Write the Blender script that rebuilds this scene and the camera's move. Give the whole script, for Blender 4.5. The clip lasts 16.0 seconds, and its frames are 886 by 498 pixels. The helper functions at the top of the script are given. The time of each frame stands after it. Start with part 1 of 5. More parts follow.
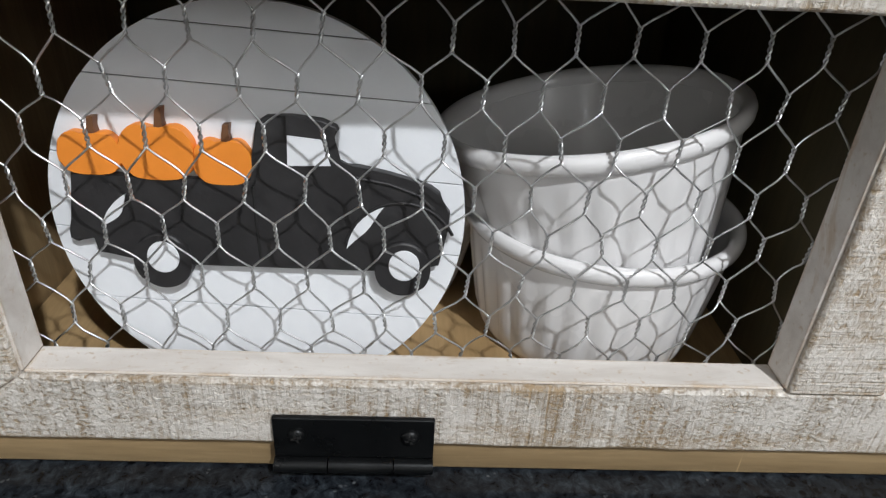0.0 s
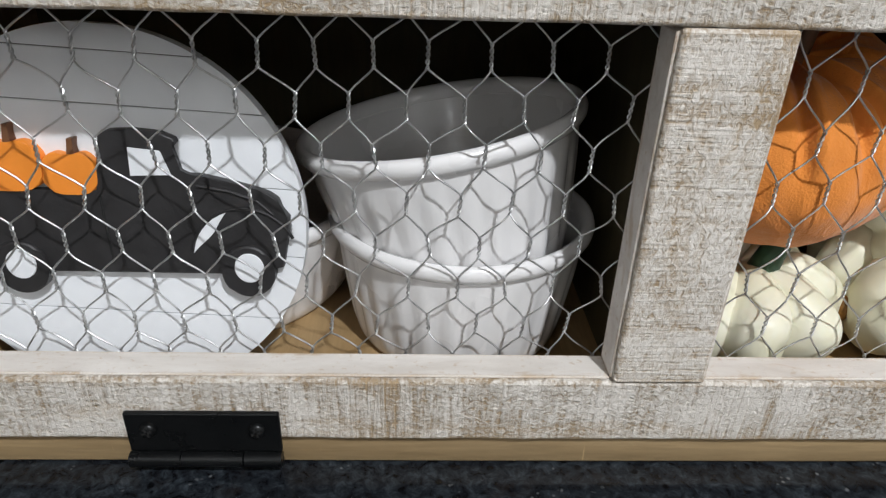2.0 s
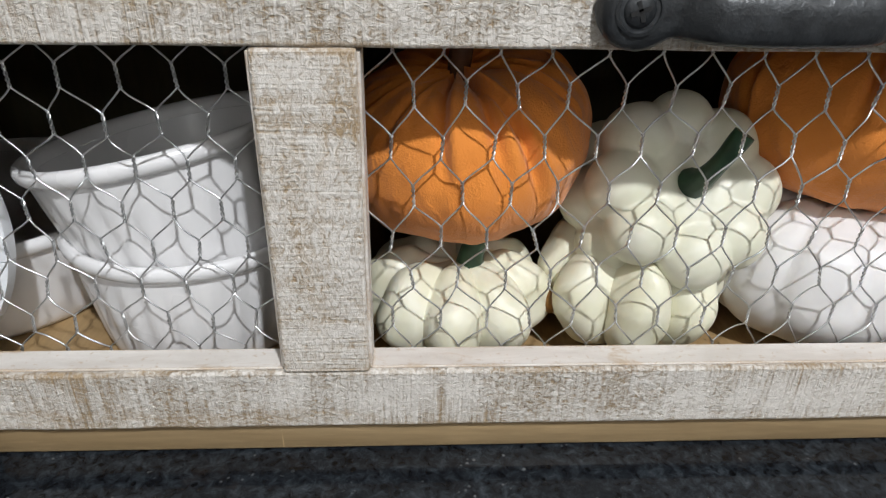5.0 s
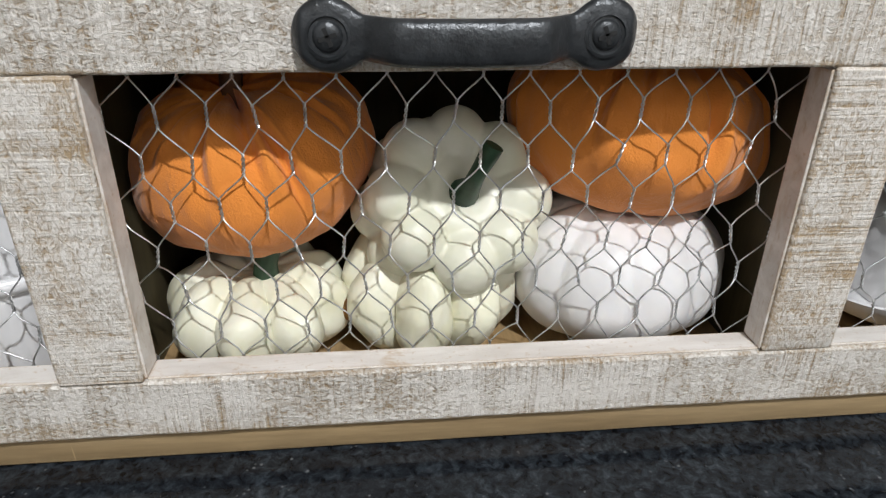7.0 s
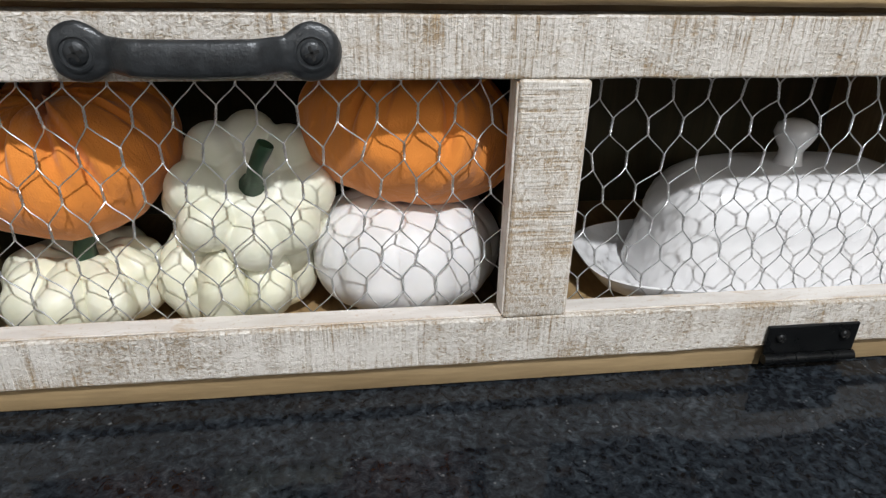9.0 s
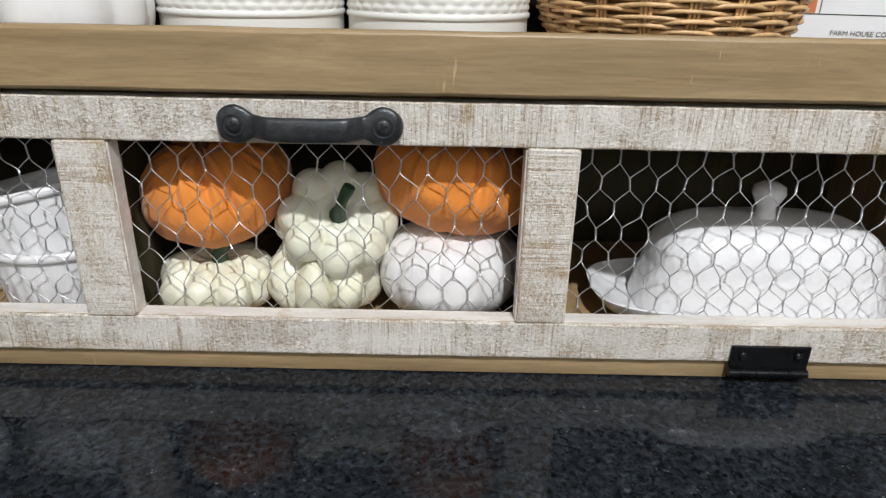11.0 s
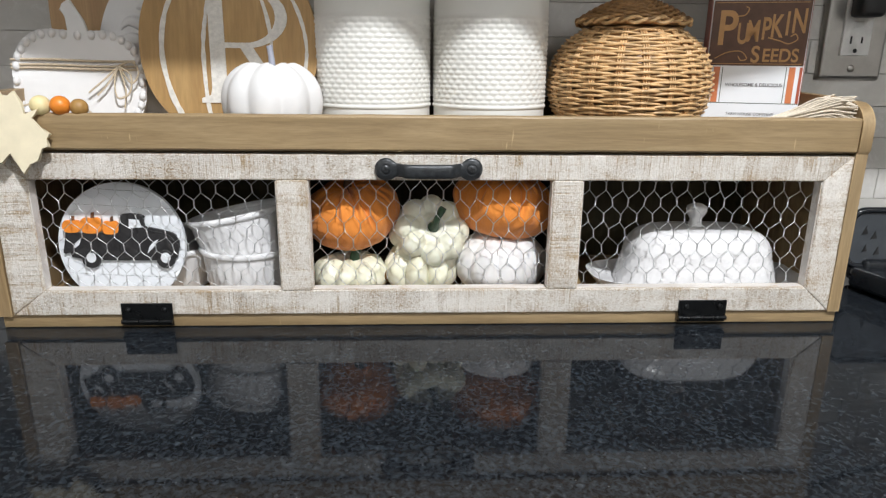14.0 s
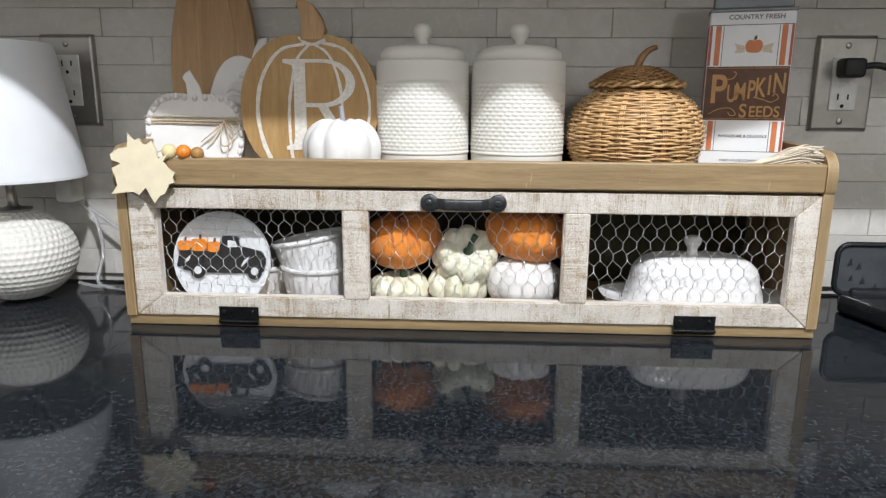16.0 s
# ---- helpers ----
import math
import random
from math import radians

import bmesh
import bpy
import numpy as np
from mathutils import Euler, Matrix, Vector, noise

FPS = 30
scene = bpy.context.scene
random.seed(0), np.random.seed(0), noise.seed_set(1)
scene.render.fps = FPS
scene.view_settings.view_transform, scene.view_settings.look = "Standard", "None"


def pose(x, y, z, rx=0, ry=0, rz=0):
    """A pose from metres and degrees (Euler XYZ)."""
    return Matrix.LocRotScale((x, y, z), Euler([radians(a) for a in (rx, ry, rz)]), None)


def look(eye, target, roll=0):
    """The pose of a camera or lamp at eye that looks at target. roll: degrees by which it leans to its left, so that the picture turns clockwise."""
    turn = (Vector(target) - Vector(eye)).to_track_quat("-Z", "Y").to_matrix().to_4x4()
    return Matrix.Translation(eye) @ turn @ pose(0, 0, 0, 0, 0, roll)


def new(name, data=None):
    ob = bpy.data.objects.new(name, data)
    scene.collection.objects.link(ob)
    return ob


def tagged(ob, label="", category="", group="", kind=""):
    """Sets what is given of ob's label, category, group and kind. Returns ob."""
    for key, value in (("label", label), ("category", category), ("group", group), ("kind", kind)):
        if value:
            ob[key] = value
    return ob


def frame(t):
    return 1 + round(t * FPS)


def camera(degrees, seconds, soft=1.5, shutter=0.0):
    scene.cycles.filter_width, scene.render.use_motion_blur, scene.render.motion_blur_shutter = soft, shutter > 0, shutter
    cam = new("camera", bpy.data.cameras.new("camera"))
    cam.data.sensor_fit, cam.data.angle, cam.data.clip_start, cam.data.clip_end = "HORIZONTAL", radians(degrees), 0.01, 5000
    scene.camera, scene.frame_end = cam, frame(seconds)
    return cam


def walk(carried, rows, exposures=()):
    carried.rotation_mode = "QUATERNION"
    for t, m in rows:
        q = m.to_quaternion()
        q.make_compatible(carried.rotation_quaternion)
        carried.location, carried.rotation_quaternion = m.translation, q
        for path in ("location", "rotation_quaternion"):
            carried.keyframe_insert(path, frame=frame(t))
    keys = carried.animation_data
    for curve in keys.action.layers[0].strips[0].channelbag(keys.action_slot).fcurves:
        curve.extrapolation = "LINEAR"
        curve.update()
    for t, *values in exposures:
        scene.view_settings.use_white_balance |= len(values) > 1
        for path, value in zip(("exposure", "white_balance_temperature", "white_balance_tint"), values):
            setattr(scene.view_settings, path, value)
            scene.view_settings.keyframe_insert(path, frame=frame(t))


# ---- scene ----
cam = camera(68.0, 16.0, 1.3)
PATH = [
    (0, (-0.243, -0.137, 0.159), (-0.152, 1.592, -0.842), 3.4),
    (0.5, (-0.235, -0.14, 0.16), (-0.15, 1.593, -0.834), 3.2),
    (1, (-0.224, -0.146, 0.159), (-0.146, 1.611, -0.793), 2.8),
    (1.5, (-0.213, -0.151, 0.16), (-0.11, 1.618, -0.768), 2.8),
    (2, (-0.195, -0.151, 0.162), (-0.115, 1.607, -0.788), 2.1),
    (2.5, (-0.182, -0.152, 0.162), (-0.103, 1.606, -0.788), 2.0),
    (3, (-0.167, -0.156, 0.163), (-0.093, 1.605, -0.782), 1.9),
    (3.5, (-0.151, -0.159, 0.167), (-0.078, 1.595, -0.791), 1.5),
    (4, (-0.131, -0.162, 0.169), (-0.066, 1.594, -0.786), 1.3),
    (6.5, (-0.045, -0.181, 0.172), (0.106, 1.601, -0.723), 0.6),
    (7, (-0.027, -0.185, 0.175), (0.146, 1.597, -0.717), 0.5),
    (7.5, (-0.008, -0.193, 0.177), (0.209, 1.592, -0.7), 0.5),
    (8, (0.015, -0.202, 0.18), (0.244, 1.579, -0.7), 0.7),
    (8.5, (0.034, -0.218, 0.184), (0.295, 1.553, -0.708), 1.0),
    (10.8, (0.067, -0.315, 0.209), (0.089, 1.529, -0.564), 1.5),
    (11, (0.065, -0.329, 0.219), (0.065, 1.516, -0.554), 1.1),
    (11.5, (0.049, -0.372, 0.224), (0.101, 1.481, -0.527), 1.3),
    (12, (0.031, -0.411, 0.226), (0.126, 1.454, -0.489), 1.4),
    (12.5, (0.018, -0.453, 0.232), (0.099, 1.43, -0.438), 0.9),
    (13, (0.0, -0.496, 0.236), (0.088, 1.402, -0.387), 0.7),
    (13.5, (-0.009, -0.532, 0.239), (0.078, 1.377, -0.353), 0.6),
    (14, (-0.016, -0.569, 0.24), (0.072, 1.35, -0.316), 0.6),
    (14.5, (-0.011, -0.606, 0.244), (0.065, 1.323, -0.279), 0.4),
    (15, (0.002, -0.654, 0.249), (-0.005, 1.285, -0.244), 0.1),
    (15.5, (0.005, -0.687, 0.251), (-0.046, 1.258, -0.211), 0.1),
    (16, (0.007, -0.708, 0.253), (-0.081, 1.243, -0.179), 0.4),
]
walk(cam, [(t, look(eye, target, roll)) for t, eye, target, roll in PATH], [(0, -0.20), (4, -0.20), (8.5, -0.13), (11, -0.11), (13, 0.04), (16, 0.17)])

# ---- light and exposure ----
world = bpy.data.worlds.new("room_air")
scene.world = world
world.use_nodes = True
world.node_tree.nodes["Background"].inputs[0].default_value = (0.8, 0.87, 1.0, 1)
world.node_tree.nodes["Background"].inputs[1].default_value = 0.05


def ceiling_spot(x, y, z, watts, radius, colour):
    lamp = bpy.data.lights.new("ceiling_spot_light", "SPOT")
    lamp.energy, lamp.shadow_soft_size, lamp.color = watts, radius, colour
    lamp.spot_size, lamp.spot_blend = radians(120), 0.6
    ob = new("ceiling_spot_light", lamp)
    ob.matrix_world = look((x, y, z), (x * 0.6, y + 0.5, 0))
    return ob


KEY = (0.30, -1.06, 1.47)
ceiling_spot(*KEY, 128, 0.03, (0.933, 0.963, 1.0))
# Fill lamps added to lift the ambient level; no such fixtures are known.
FILL_DOMES = ((-1.05, -1.60, 4.5), (1.15, -1.60, 11), (-1.0, -3.2, 11), (1.0, -3.2, 17))
for dx, dy, watts in FILL_DOMES:
    glow = bpy.data.lights.new("fill_light", "POINT")
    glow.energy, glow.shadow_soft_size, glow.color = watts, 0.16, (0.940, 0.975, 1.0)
    new("fill_light", glow).location = (dx, dy, 1.22)

# ---- materials ----


class Nodes:
    """A small writer for node materials."""

    def __init__(self, name, roughness=0.5, metallic=0.0, colour=(0.5, 0.5, 0.5)):
        self.mat = bpy.data.materials.new(name)
        self.mat.use_nodes = True
        self.tree = self.mat.node_tree
        self.bsdf = self.tree.nodes["Principled BSDF"]
        self.bsdf.inputs["Roughness"].default_value = roughness
        self.bsdf.inputs["Metallic"].default_value = metallic
        self.bsdf.inputs["Base Color"].default_value = (*colour, 1)

    def add(self, kind, **values):
        node = self.tree.nodes.new(kind)
        for key, value in values.items():
            node.inputs[key.replace("_", " ")].default_value = value
        return node

    def link(self, a, b):
        self.tree.links.new(a, b)

    def coords(self, scale=(1, 1, 1), shift_by_object=True, world_space=False):
        co = self.add("ShaderNodeTexCoord")
        mapping = self.add("ShaderNodeMapping")
        mapping.inputs["Scale"].default_value = scale
        if world_space:
            geo = self.add("ShaderNodeNewGeometry")
            self.link(geo.outputs["Position"], mapping.inputs["Vector"])
        else:
            self.link(co.outputs["Object"], mapping.inputs["Vector"])
        if shift_by_object:
            info = self.add("ShaderNodeObjectInfo")
            mul = self.add("ShaderNodeMath")
            mul.operation = "MULTIPLY"
            mul.inputs[1].default_value = 37.0
            self.link(info.outputs["Random"], mul.inputs[0])
            self.link(mul.outputs[0], mapping.inputs["Location"])
        return mapping.outputs["Vector"]

    def noise(self, vector, scale, detail=4.0, rough=0.55, distortion=0.0):
        n = self.add("ShaderNodeTexNoise", Scale=scale, Detail=detail, Roughness=rough, Distortion=distortion)
        self.link(vector, n.inputs["Vector"])
        return n.outputs["Fac"]

    def ramp(self, fac, stops):
        r = self.add("ShaderNodeValToRGB")
        while len(r.color_ramp.elements) < len(stops):
            r.color_ramp.elements.new(0.5)
        for e, (p, c) in zip(r.color_ramp.elements, stops):
            e.position = p
            e.color = (c, c, c, 1) if isinstance(c, (int, float)) else (*c, 1)
        self.link(fac, r.inputs["Fac"])
        return r.outputs["Color"]

    def mix(self, fac, a, b, kind="MIX"):
        m = self.tree.nodes.new("ShaderNodeMix")
        m.data_type, m.blend_type = "RGBA", kind
        for sock, value in ((m.inputs[0], fac), (m.inputs[6], a), (m.inputs[7], b)):
            if isinstance(value, (int, float)):
                sock.default_value = value
            elif isinstance(value, tuple):
                sock.default_value = (*value, 1)
            else:
                self.link(value, sock)
        return m.outputs[2]

    def math(self, op, a, b):
        m = self.tree.nodes.new("ShaderNodeMath")
        m.operation = op
        for sock, value in zip(m.inputs, (a, b)):
            if isinstance(value, (int, float)):
                sock.default_value = value
            else:
                self.link(value, sock)
        return m.outputs[0]

    def colour(self, socket):
        self.link(socket, self.bsdf.inputs["Base Color"])

    def rough(self, socket):
        self.link(socket, self.bsdf.inputs["Roughness"])

    def bump(self, height, strength=0.3, distance=0.001):
        b = self.add("ShaderNodeBump", Strength=strength, Distance=distance)
        self.link(height, b.inputs["Height"])
        self.link(b.outputs["Normal"], self.bsdf.inputs["Normal"])


def worn_edge(n, radius, low=0.02, high=0.16):
    """1 on the rubbed arrises of a board, 0 on its flat faces."""
    rim = n.add("ShaderNodeBevel", Radius=radius)
    rim.samples = 4
    geo = n.add("ShaderNodeNewGeometry")
    dot = n.add("ShaderNodeVectorMath")
    dot.operation = "DOT_PRODUCT"
    n.link(rim.outputs["Normal"], dot.inputs[0])
    n.link(geo.outputs["Normal"], dot.inputs[1])
    return n.ramp(n.math("SUBTRACT", 1.0, dot.outputs["Value"]), [(low, 0.0), (high, 1.0)])


def distressed(name, along_x, bare_at):
    """White paint brushed over rough-sawn wood and rubbed back: flecks, saw lines across the board, bare patches along it."""
    n = Nodes(name, 0.75)

    def run(along, across):
        return n.coords((along, 0.5, across) if along_x else (across, 0.5, along))

    fleck = n.noise(run(0.62, 1.0), 760, 5, 0.68, 0.9)
    saw = n.noise(run(1.0, 0.045), 900, 3, 0.6, 0.10)
    band = n.noise(run(1.0, 0.16), 95, 3, 0.6, 0.5)
    grain = n.noise(run(0.10, 1.0), 330, 5, 0.65, 0.3)
    patch = n.noise(run(0.5, 1.0), 46, 5, 0.68, 0.7)
    kind = n.noise(run(1.0, 0.8), 15, 2, 0.5)
    surface = n.mix(n.ramp(kind, [(0.40, 0.22), (0.62, 0.62)]), fleck, saw)
    cover = n.math("ADD", n.math("MULTIPLY", surface, 1.0), n.math("MULTIPLY", patch, 0.42))
    cover = n.math("ADD", cover, n.math("MULTIPLY", band, 0.34))
    rub = n.math("MULTIPLY", worn_edge(n, 0.0022), n.ramp(patch, [(0.36, 0.42), (0.64, 0.10)]))
    cover = n.math("SUBTRACT", cover, rub)
    mask = n.ramp(cover, [(bare_at, 0.0), (bare_at + 0.065, 0.38), (bare_at + 0.135, 0.80), (bare_at + 0.23, 1.0)])
    wood = n.mix(grain, (0.34, 0.23, 0.125), (0.60, 0.45, 0.285))
    bare = n.ramp(n.noise(run(0.16, 1.0), 100, 4, 0.6, 0.5), [(0.56, 0.0), (0.70, 0.8)])
    paint = n.mix(n.ramp(fleck, [(0.35, 0.0), (0.65, 1.0)]), (0.69, 0.64, 0.575), (0.86, 0.815, 0.755))
    coat = n.mix(mask, wood, paint)
    n.colour(n.mix(n.math("MULTIPLY", bare, n.ramp(fleck, [(0.42, 0.9), (0.62, 0.12)])), coat, (0.47, 0.335, 0.195)))
    height = n.math("ADD", n.math("MULTIPLY", fleck, 1.1), n.math("MULTIPLY", saw, 0.7))
    n.bump(n.math("ADD", mask, height), 0.75 if along_x else 0.6, 0.0009)
    return n.mat


def rubbed_paint(name):
    """Thick off-white paint on the reveals, worn to wood along the arris."""
    n = Nodes(name, 0.6)
    smear = n.noise(n.coords((0.25, 1, 1)), 120, 4, 0.6, 0.6)
    fine = n.noise(n.coords(), 520, 4, 0.6, 0.3)
    c = n.mix(n.ramp(smear, [(0.35, 0.0), (0.65, 1.0)]), (0.65, 0.60, 0.55), (0.79, 0.75, 0.705))
    edge = n.math("MULTIPLY", worn_edge(n, 0.0016), n.ramp(smear, [(0.40, 1.0), (0.62, 0.15)]))
    c = n.mix(edge, c, (0.45, 0.30, 0.16))
    c = n.mix(n.ramp(fine, [(0.60, 0.0), (0.72, 0.6)]), c, (0.50, 0.36, 0.22))
    stain = n.noise(n.coords((0.35, 1, 0.35)), 75, 5, 0.65, 1.0)
    c = n.mix(n.ramp(stain, [(0.56, 0.0), (0.68, 0.75)]), c, (0.50, 0.355, 0.215))
    n.colour(c)
    n.bump(fine, 0.3, 0.0005)
    return n.mat


def stained(name, dark, light, axis=(0.08, 1, 1), scale=90, rough=0.45, bump=0.2, worn=False):
    n = Nodes(name, rough)
    v = n.coords(axis)
    grain = n.noise(v, scale, 6, 0.65, 0.7)
    fine = n.noise(v, scale * 7, 3, 0.6)
    blotch = n.noise(n.coords((0.5, 1, 1)), 14, 3, 0.6)
    c = n.mix(n.ramp(grain, [(0.3, 0.0), (0.7, 1.0)]), dark, light)
    c = n.mix(n.ramp(fine, [(0.35, 0.25), (0.6, 0.0)]), c, tuple(x * 0.5 for x in dark))
    c = n.mix(n.ramp(blotch, [(0.4, 0.0), (0.75, 0.45)]), c, tuple(x * 0.62 for x in light))
    if worn:
        pale = tuple(min(1.0, x * 1.5) for x in light)
        chips = n.noise(n.coords(axis), scale * 1.6, 4, 0.6, 0.8)
        c = n.mix(n.math("MULTIPLY", worn_edge(n, 0.0030, 0.01, 0.12), n.ramp(chips, [(0.40, 0.75), (0.60, 0.10)])), c, pale)
        scratch = n.noise(n.coords((0.5, 1, 0.06)), 700, 2, 0.5, 0.2)
        here = n.ramp(n.noise(n.coords(), 30, 3, 0.6), [(0.58, 0.0), (0.66, 0.6)])
        c = n.mix(n.math("MULTIPLY", n.ramp(scratch, [(0.66, 0.0), (0.72, 1.0)]), here), c, pale)
    n.colour(c)
    n.rough(n.ramp(blotch, [(0.3, rough - 0.08), (0.7, rough + 0.12)]))
    n.bump(n.math("ADD", grain, n.math("MULTIPLY", fine, 0.4)), bump, 0.0006)
    return n.mat


def plain(name, colour, rough=0.5, metallic=0.0, vary=0.12, scale=60, bump=0.1, fine=600, dist=0.0004, coat=0.0):
    n = Nodes(name, rough, metallic)
    a = n.noise(n.coords(), scale, 4, 0.6)
    b = n.noise(n.coords(), fine, 3, 0.6)
    low = tuple(max(0.0, c * (1 - vary)) for c in colour)
    high = tuple(min(1.0, c * (1 + vary)) for c in colour)
    n.colour(n.mix(n.ramp(a, [(0.3, 0.0), (0.7, 1.0)]), low, high))
    n.rough(n.ramp(a, [(0.3, max(0.02, rough - 0.06)), (0.7, min(1.0, rough + 0.06))]))
    if bump:
        n.bump(b, bump, dist)
    n.bsdf.inputs["Coat Weight"].default_value = coat
    n.bsdf.inputs["Coat Roughness"].default_value = 0.08
    return n.mat


def granite():
    n = Nodes("black_granite", 0.03)
    n.bsdf.inputs["Specular IOR Level"].default_value = 0.23
    v = n.coords(shift_by_object=False)
    cloud = n.noise(v, 34, 6, 0.7, 0.5)
    mottle = n.noise(v, 240, 6, 0.72, 0.5)
    base = n.ramp(mottle, [(0.36, (0.003, 0.003, 0.004)), (0.50, (0.016, 0.0195, 0.024)), (0.62, (0.038, 0.047, 0.056)), (0.76, (0.088, 0.105, 0.121))])
    base = n.mix(n.ramp(cloud, [(0.36, 0.6), (0.62, 0.0)]), base, (0.008, 0.009, 0.011))
    cell = n.add("ShaderNodeTexVoronoi", Scale=230.0, Randomness=1.0)
    n.link(v, cell.inputs["Vector"])
    black = n.ramp(cell.outputs["Distance"], [(0.22, 1.0), (0.36, 0.0)])
    pick = n.ramp(n.noise(v, 95, 2, 0.5), [(0.52, 0.0), (0.60, 0.9)])
    base = n.mix(n.math("MULTIPLY", black, pick), base, (0.0025, 0.0025, 0.003))
    vor = n.add("ShaderNodeTexVoronoi", Scale=420.0, Randomness=1.0)
    n.link(v, vor.inputs["Vector"])
    flake = n.ramp(vor.outputs["Distance"], [(0.14, 1.0), (0.34, 0.0)])
    rare = n.ramp(n.noise(v, 150, 3, 0.6), [(0.60, 0.0), (0.68, 1.0)])
    base = n.mix(n.math("MULTIPLY", flake, rare), base, (0.13, 0.138, 0.145))
    brown = n.ramp(n.noise(v, 70, 3, 0.6), [(0.60, 0.0), (0.76, 0.3)])
    base = n.mix(brown, base, (0.034, 0.022, 0.015))
    n.colour(base)
    n.rough(n.ramp(mottle, [(0.35, 0.03), (0.75, 0.09)]))
    n.bump(n.noise(v, 260, 3, 0.6), 0.010, 0.0005)
    return n.mat


def marble_tile():
    n = Nodes("grey_marble_tile", 0.42)
    v = n.coords()
    cloud = n.noise(v, 26, 5, 0.6, 0.8)
    vein = n.noise(v, 55, 6, 0.7, 1.6)
    info = n.add("ShaderNodeObjectInfo")
    tone = n.ramp(info.outputs["Random"], [(0.0, (0.52, 0.50, 0.465)), (0.3, (0.61, 0.585, 0.545)), (0.7, (0.66, 0.635, 0.60)), (1.0, (0.74, 0.715, 0.67))])
    c = n.mix(n.ramp(cloud, [(0.38, 0.0), (0.66, 0.65)]), tone, (0.53, 0.51, 0.47))
    c = n.mix(n.ramp(vein, [(0.56, 0.0), (0.63, 0.35), (0.70, 0.0)]), c, (0.76, 0.75, 0.73))
    n.colour(c)
    n.bump(n.math("ADD", cloud, n.math("MULTIPLY", vein, 0.5)), 0.25, 0.0015)
    return n.mat


def fabric(name, colour):
    n = Nodes(name, 0.85)
    v = n.coords()
    weave = n.noise(v, 1500, 2, 0.5)
    big = n.noise(v, 45, 3, 0.5)
    n.colour(n.mix(big, tuple(c * 0.86 for c in colour), tuple(min(1, c * 1.1) for c in colour)))
    n.bsdf.inputs["Sheen Weight"].default_value = 0.25
    crumple = n.noise(n.coords((1, 1, 0.45)), 130, 3, 0.55, 1.4)
    n.bump(n.math("ADD", n.math("MULTIPLY", weave, 0.5), n.math("MULTIPLY", crumple, 1.6)), 0.5, 0.0012)
    return n.mat


def gourd_skin(name, a, b):
    n = Nodes(name, 0.42)
    v = n.coords()
    big = n.noise(v, 38, 4, 0.6, 0.5)
    n.colour(n.mix(n.ramp(big, [(0.35, 0.0), (0.7, 1.0)]), a, b))
    n.bsdf.inputs["Subsurface Weight"].default_value = 0.08
    n.bsdf.inputs["Subsurface Radius"].default_value = (0.004, 0.003, 0.002)
    n.bump(n.noise(v, 420, 3, 0.6), 0.12, 0.0006)
    return n.mat


RAIL = distressed("whitewashed_rail_wood", True, 0.718)
STILE = distressed("whitewashed_stile_wood", False, 0.715)
BROWN = stained("brown_stained_wood", (0.245, 0.165, 0.080), (0.425, 0.305, 0.165), worn=True)
BROWN_UP = stained("brown_stained_side_wood", (0.265, 0.172, 0.083), (0.425, 0.305, 0.165), (1, 1, 0.08), worn=True)
FLOORWOOD = stained("tan_inner_wood", (0.34, 0.22, 0.10), (0.50, 0.34, 0.17), (1, 0.12, 1), 70, 0.55)
# Olive-brown box wood; the shade inside the box is put into its dark colour.
INNER = stained("shade_toned_inner_wood", (0.050, 0.040, 0.018), (0.095, 0.075, 0.034), (1, 1, 0.1), 60, 0.6)
JAMB = rubbed_paint("painted_reveal")
GRANITE = granite()
TILE = marble_tile()
GROUT = plain("grout", (0.54, 0.52, 0.49), 0.9)
IRON = plain("black_cast_iron", (0.034, 0.037, 0.040), 0.34, 0.25, 0.35, 160, 0.32, 420, 0.0010)
HINGE = plain("black_hinge_metal", (0.012, 0.013, 0.014), 0.3, 0.6, 0.2, 90, 0.1)
WIRE = plain("galvanised_wire", (0.66, 0.67, 0.68), 0.36, 1.0, 0.15, 300, 0.2)
CERAMIC = plain("white_glazed_ceramic", (0.82, 0.81, 0.81), 0.24, 0, 0.02, 20, 0.03, 90, 0.0006, 0.15)
CREAMWARE = plain("cream_glazed_stoneware", (0.76, 0.745, 0.70), 0.55, 0, 0.02, 20, 0.03, 90, 0.0006, 0.0)
CHALK = plain("matt_white_plaster", (0.76, 0.745, 0.735), 0.7, 0, 0.03, 40, 0.1, 300)
SIGNWHITE = plain("white_painted_board", (0.80, 0.82, 0.85), 0.55, 0, 0.03, 50, 0.1)
SIGNLINE = plain("plank_groove", (0.10, 0.095, 0.09), 0.8)
TRUCKBLACK = plain("black_painted_cutout", (0.022, 0.021, 0.022), 0.5, 0, 0.2, 200, 0.2)
SIGNORANGE = plain("orange_painted_cutout", (0.86, 0.27, 0.03), 0.5, 0, 0.05, 100, 0.1)
SIGNBROWN = plain("brown_painted_stem", (0.16, 0.07, 0.03), 0.55)
ORANGE = fabric("orange_cotton_fabric", (0.77, 0.25, 0.034))
CREAMGOURD = gourd_skin("pale_green_cream_skin", (0.70, 0.69, 0.53), (0.82, 0.80, 0.68))
YELLOWGOURD = gourd_skin("yellow_cream_skin", (0.75, 0.73, 0.55), (0.83, 0.81, 0.69))
WHITEGOURD = gourd_skin("white_skin", (0.74, 0.72, 0.71), (0.82, 0.80, 0.79))
STEMGREEN = plain("dark_green_stem", (0.022, 0.06, 0.03), 0.45, 0, 0.35, 120, 0.3)
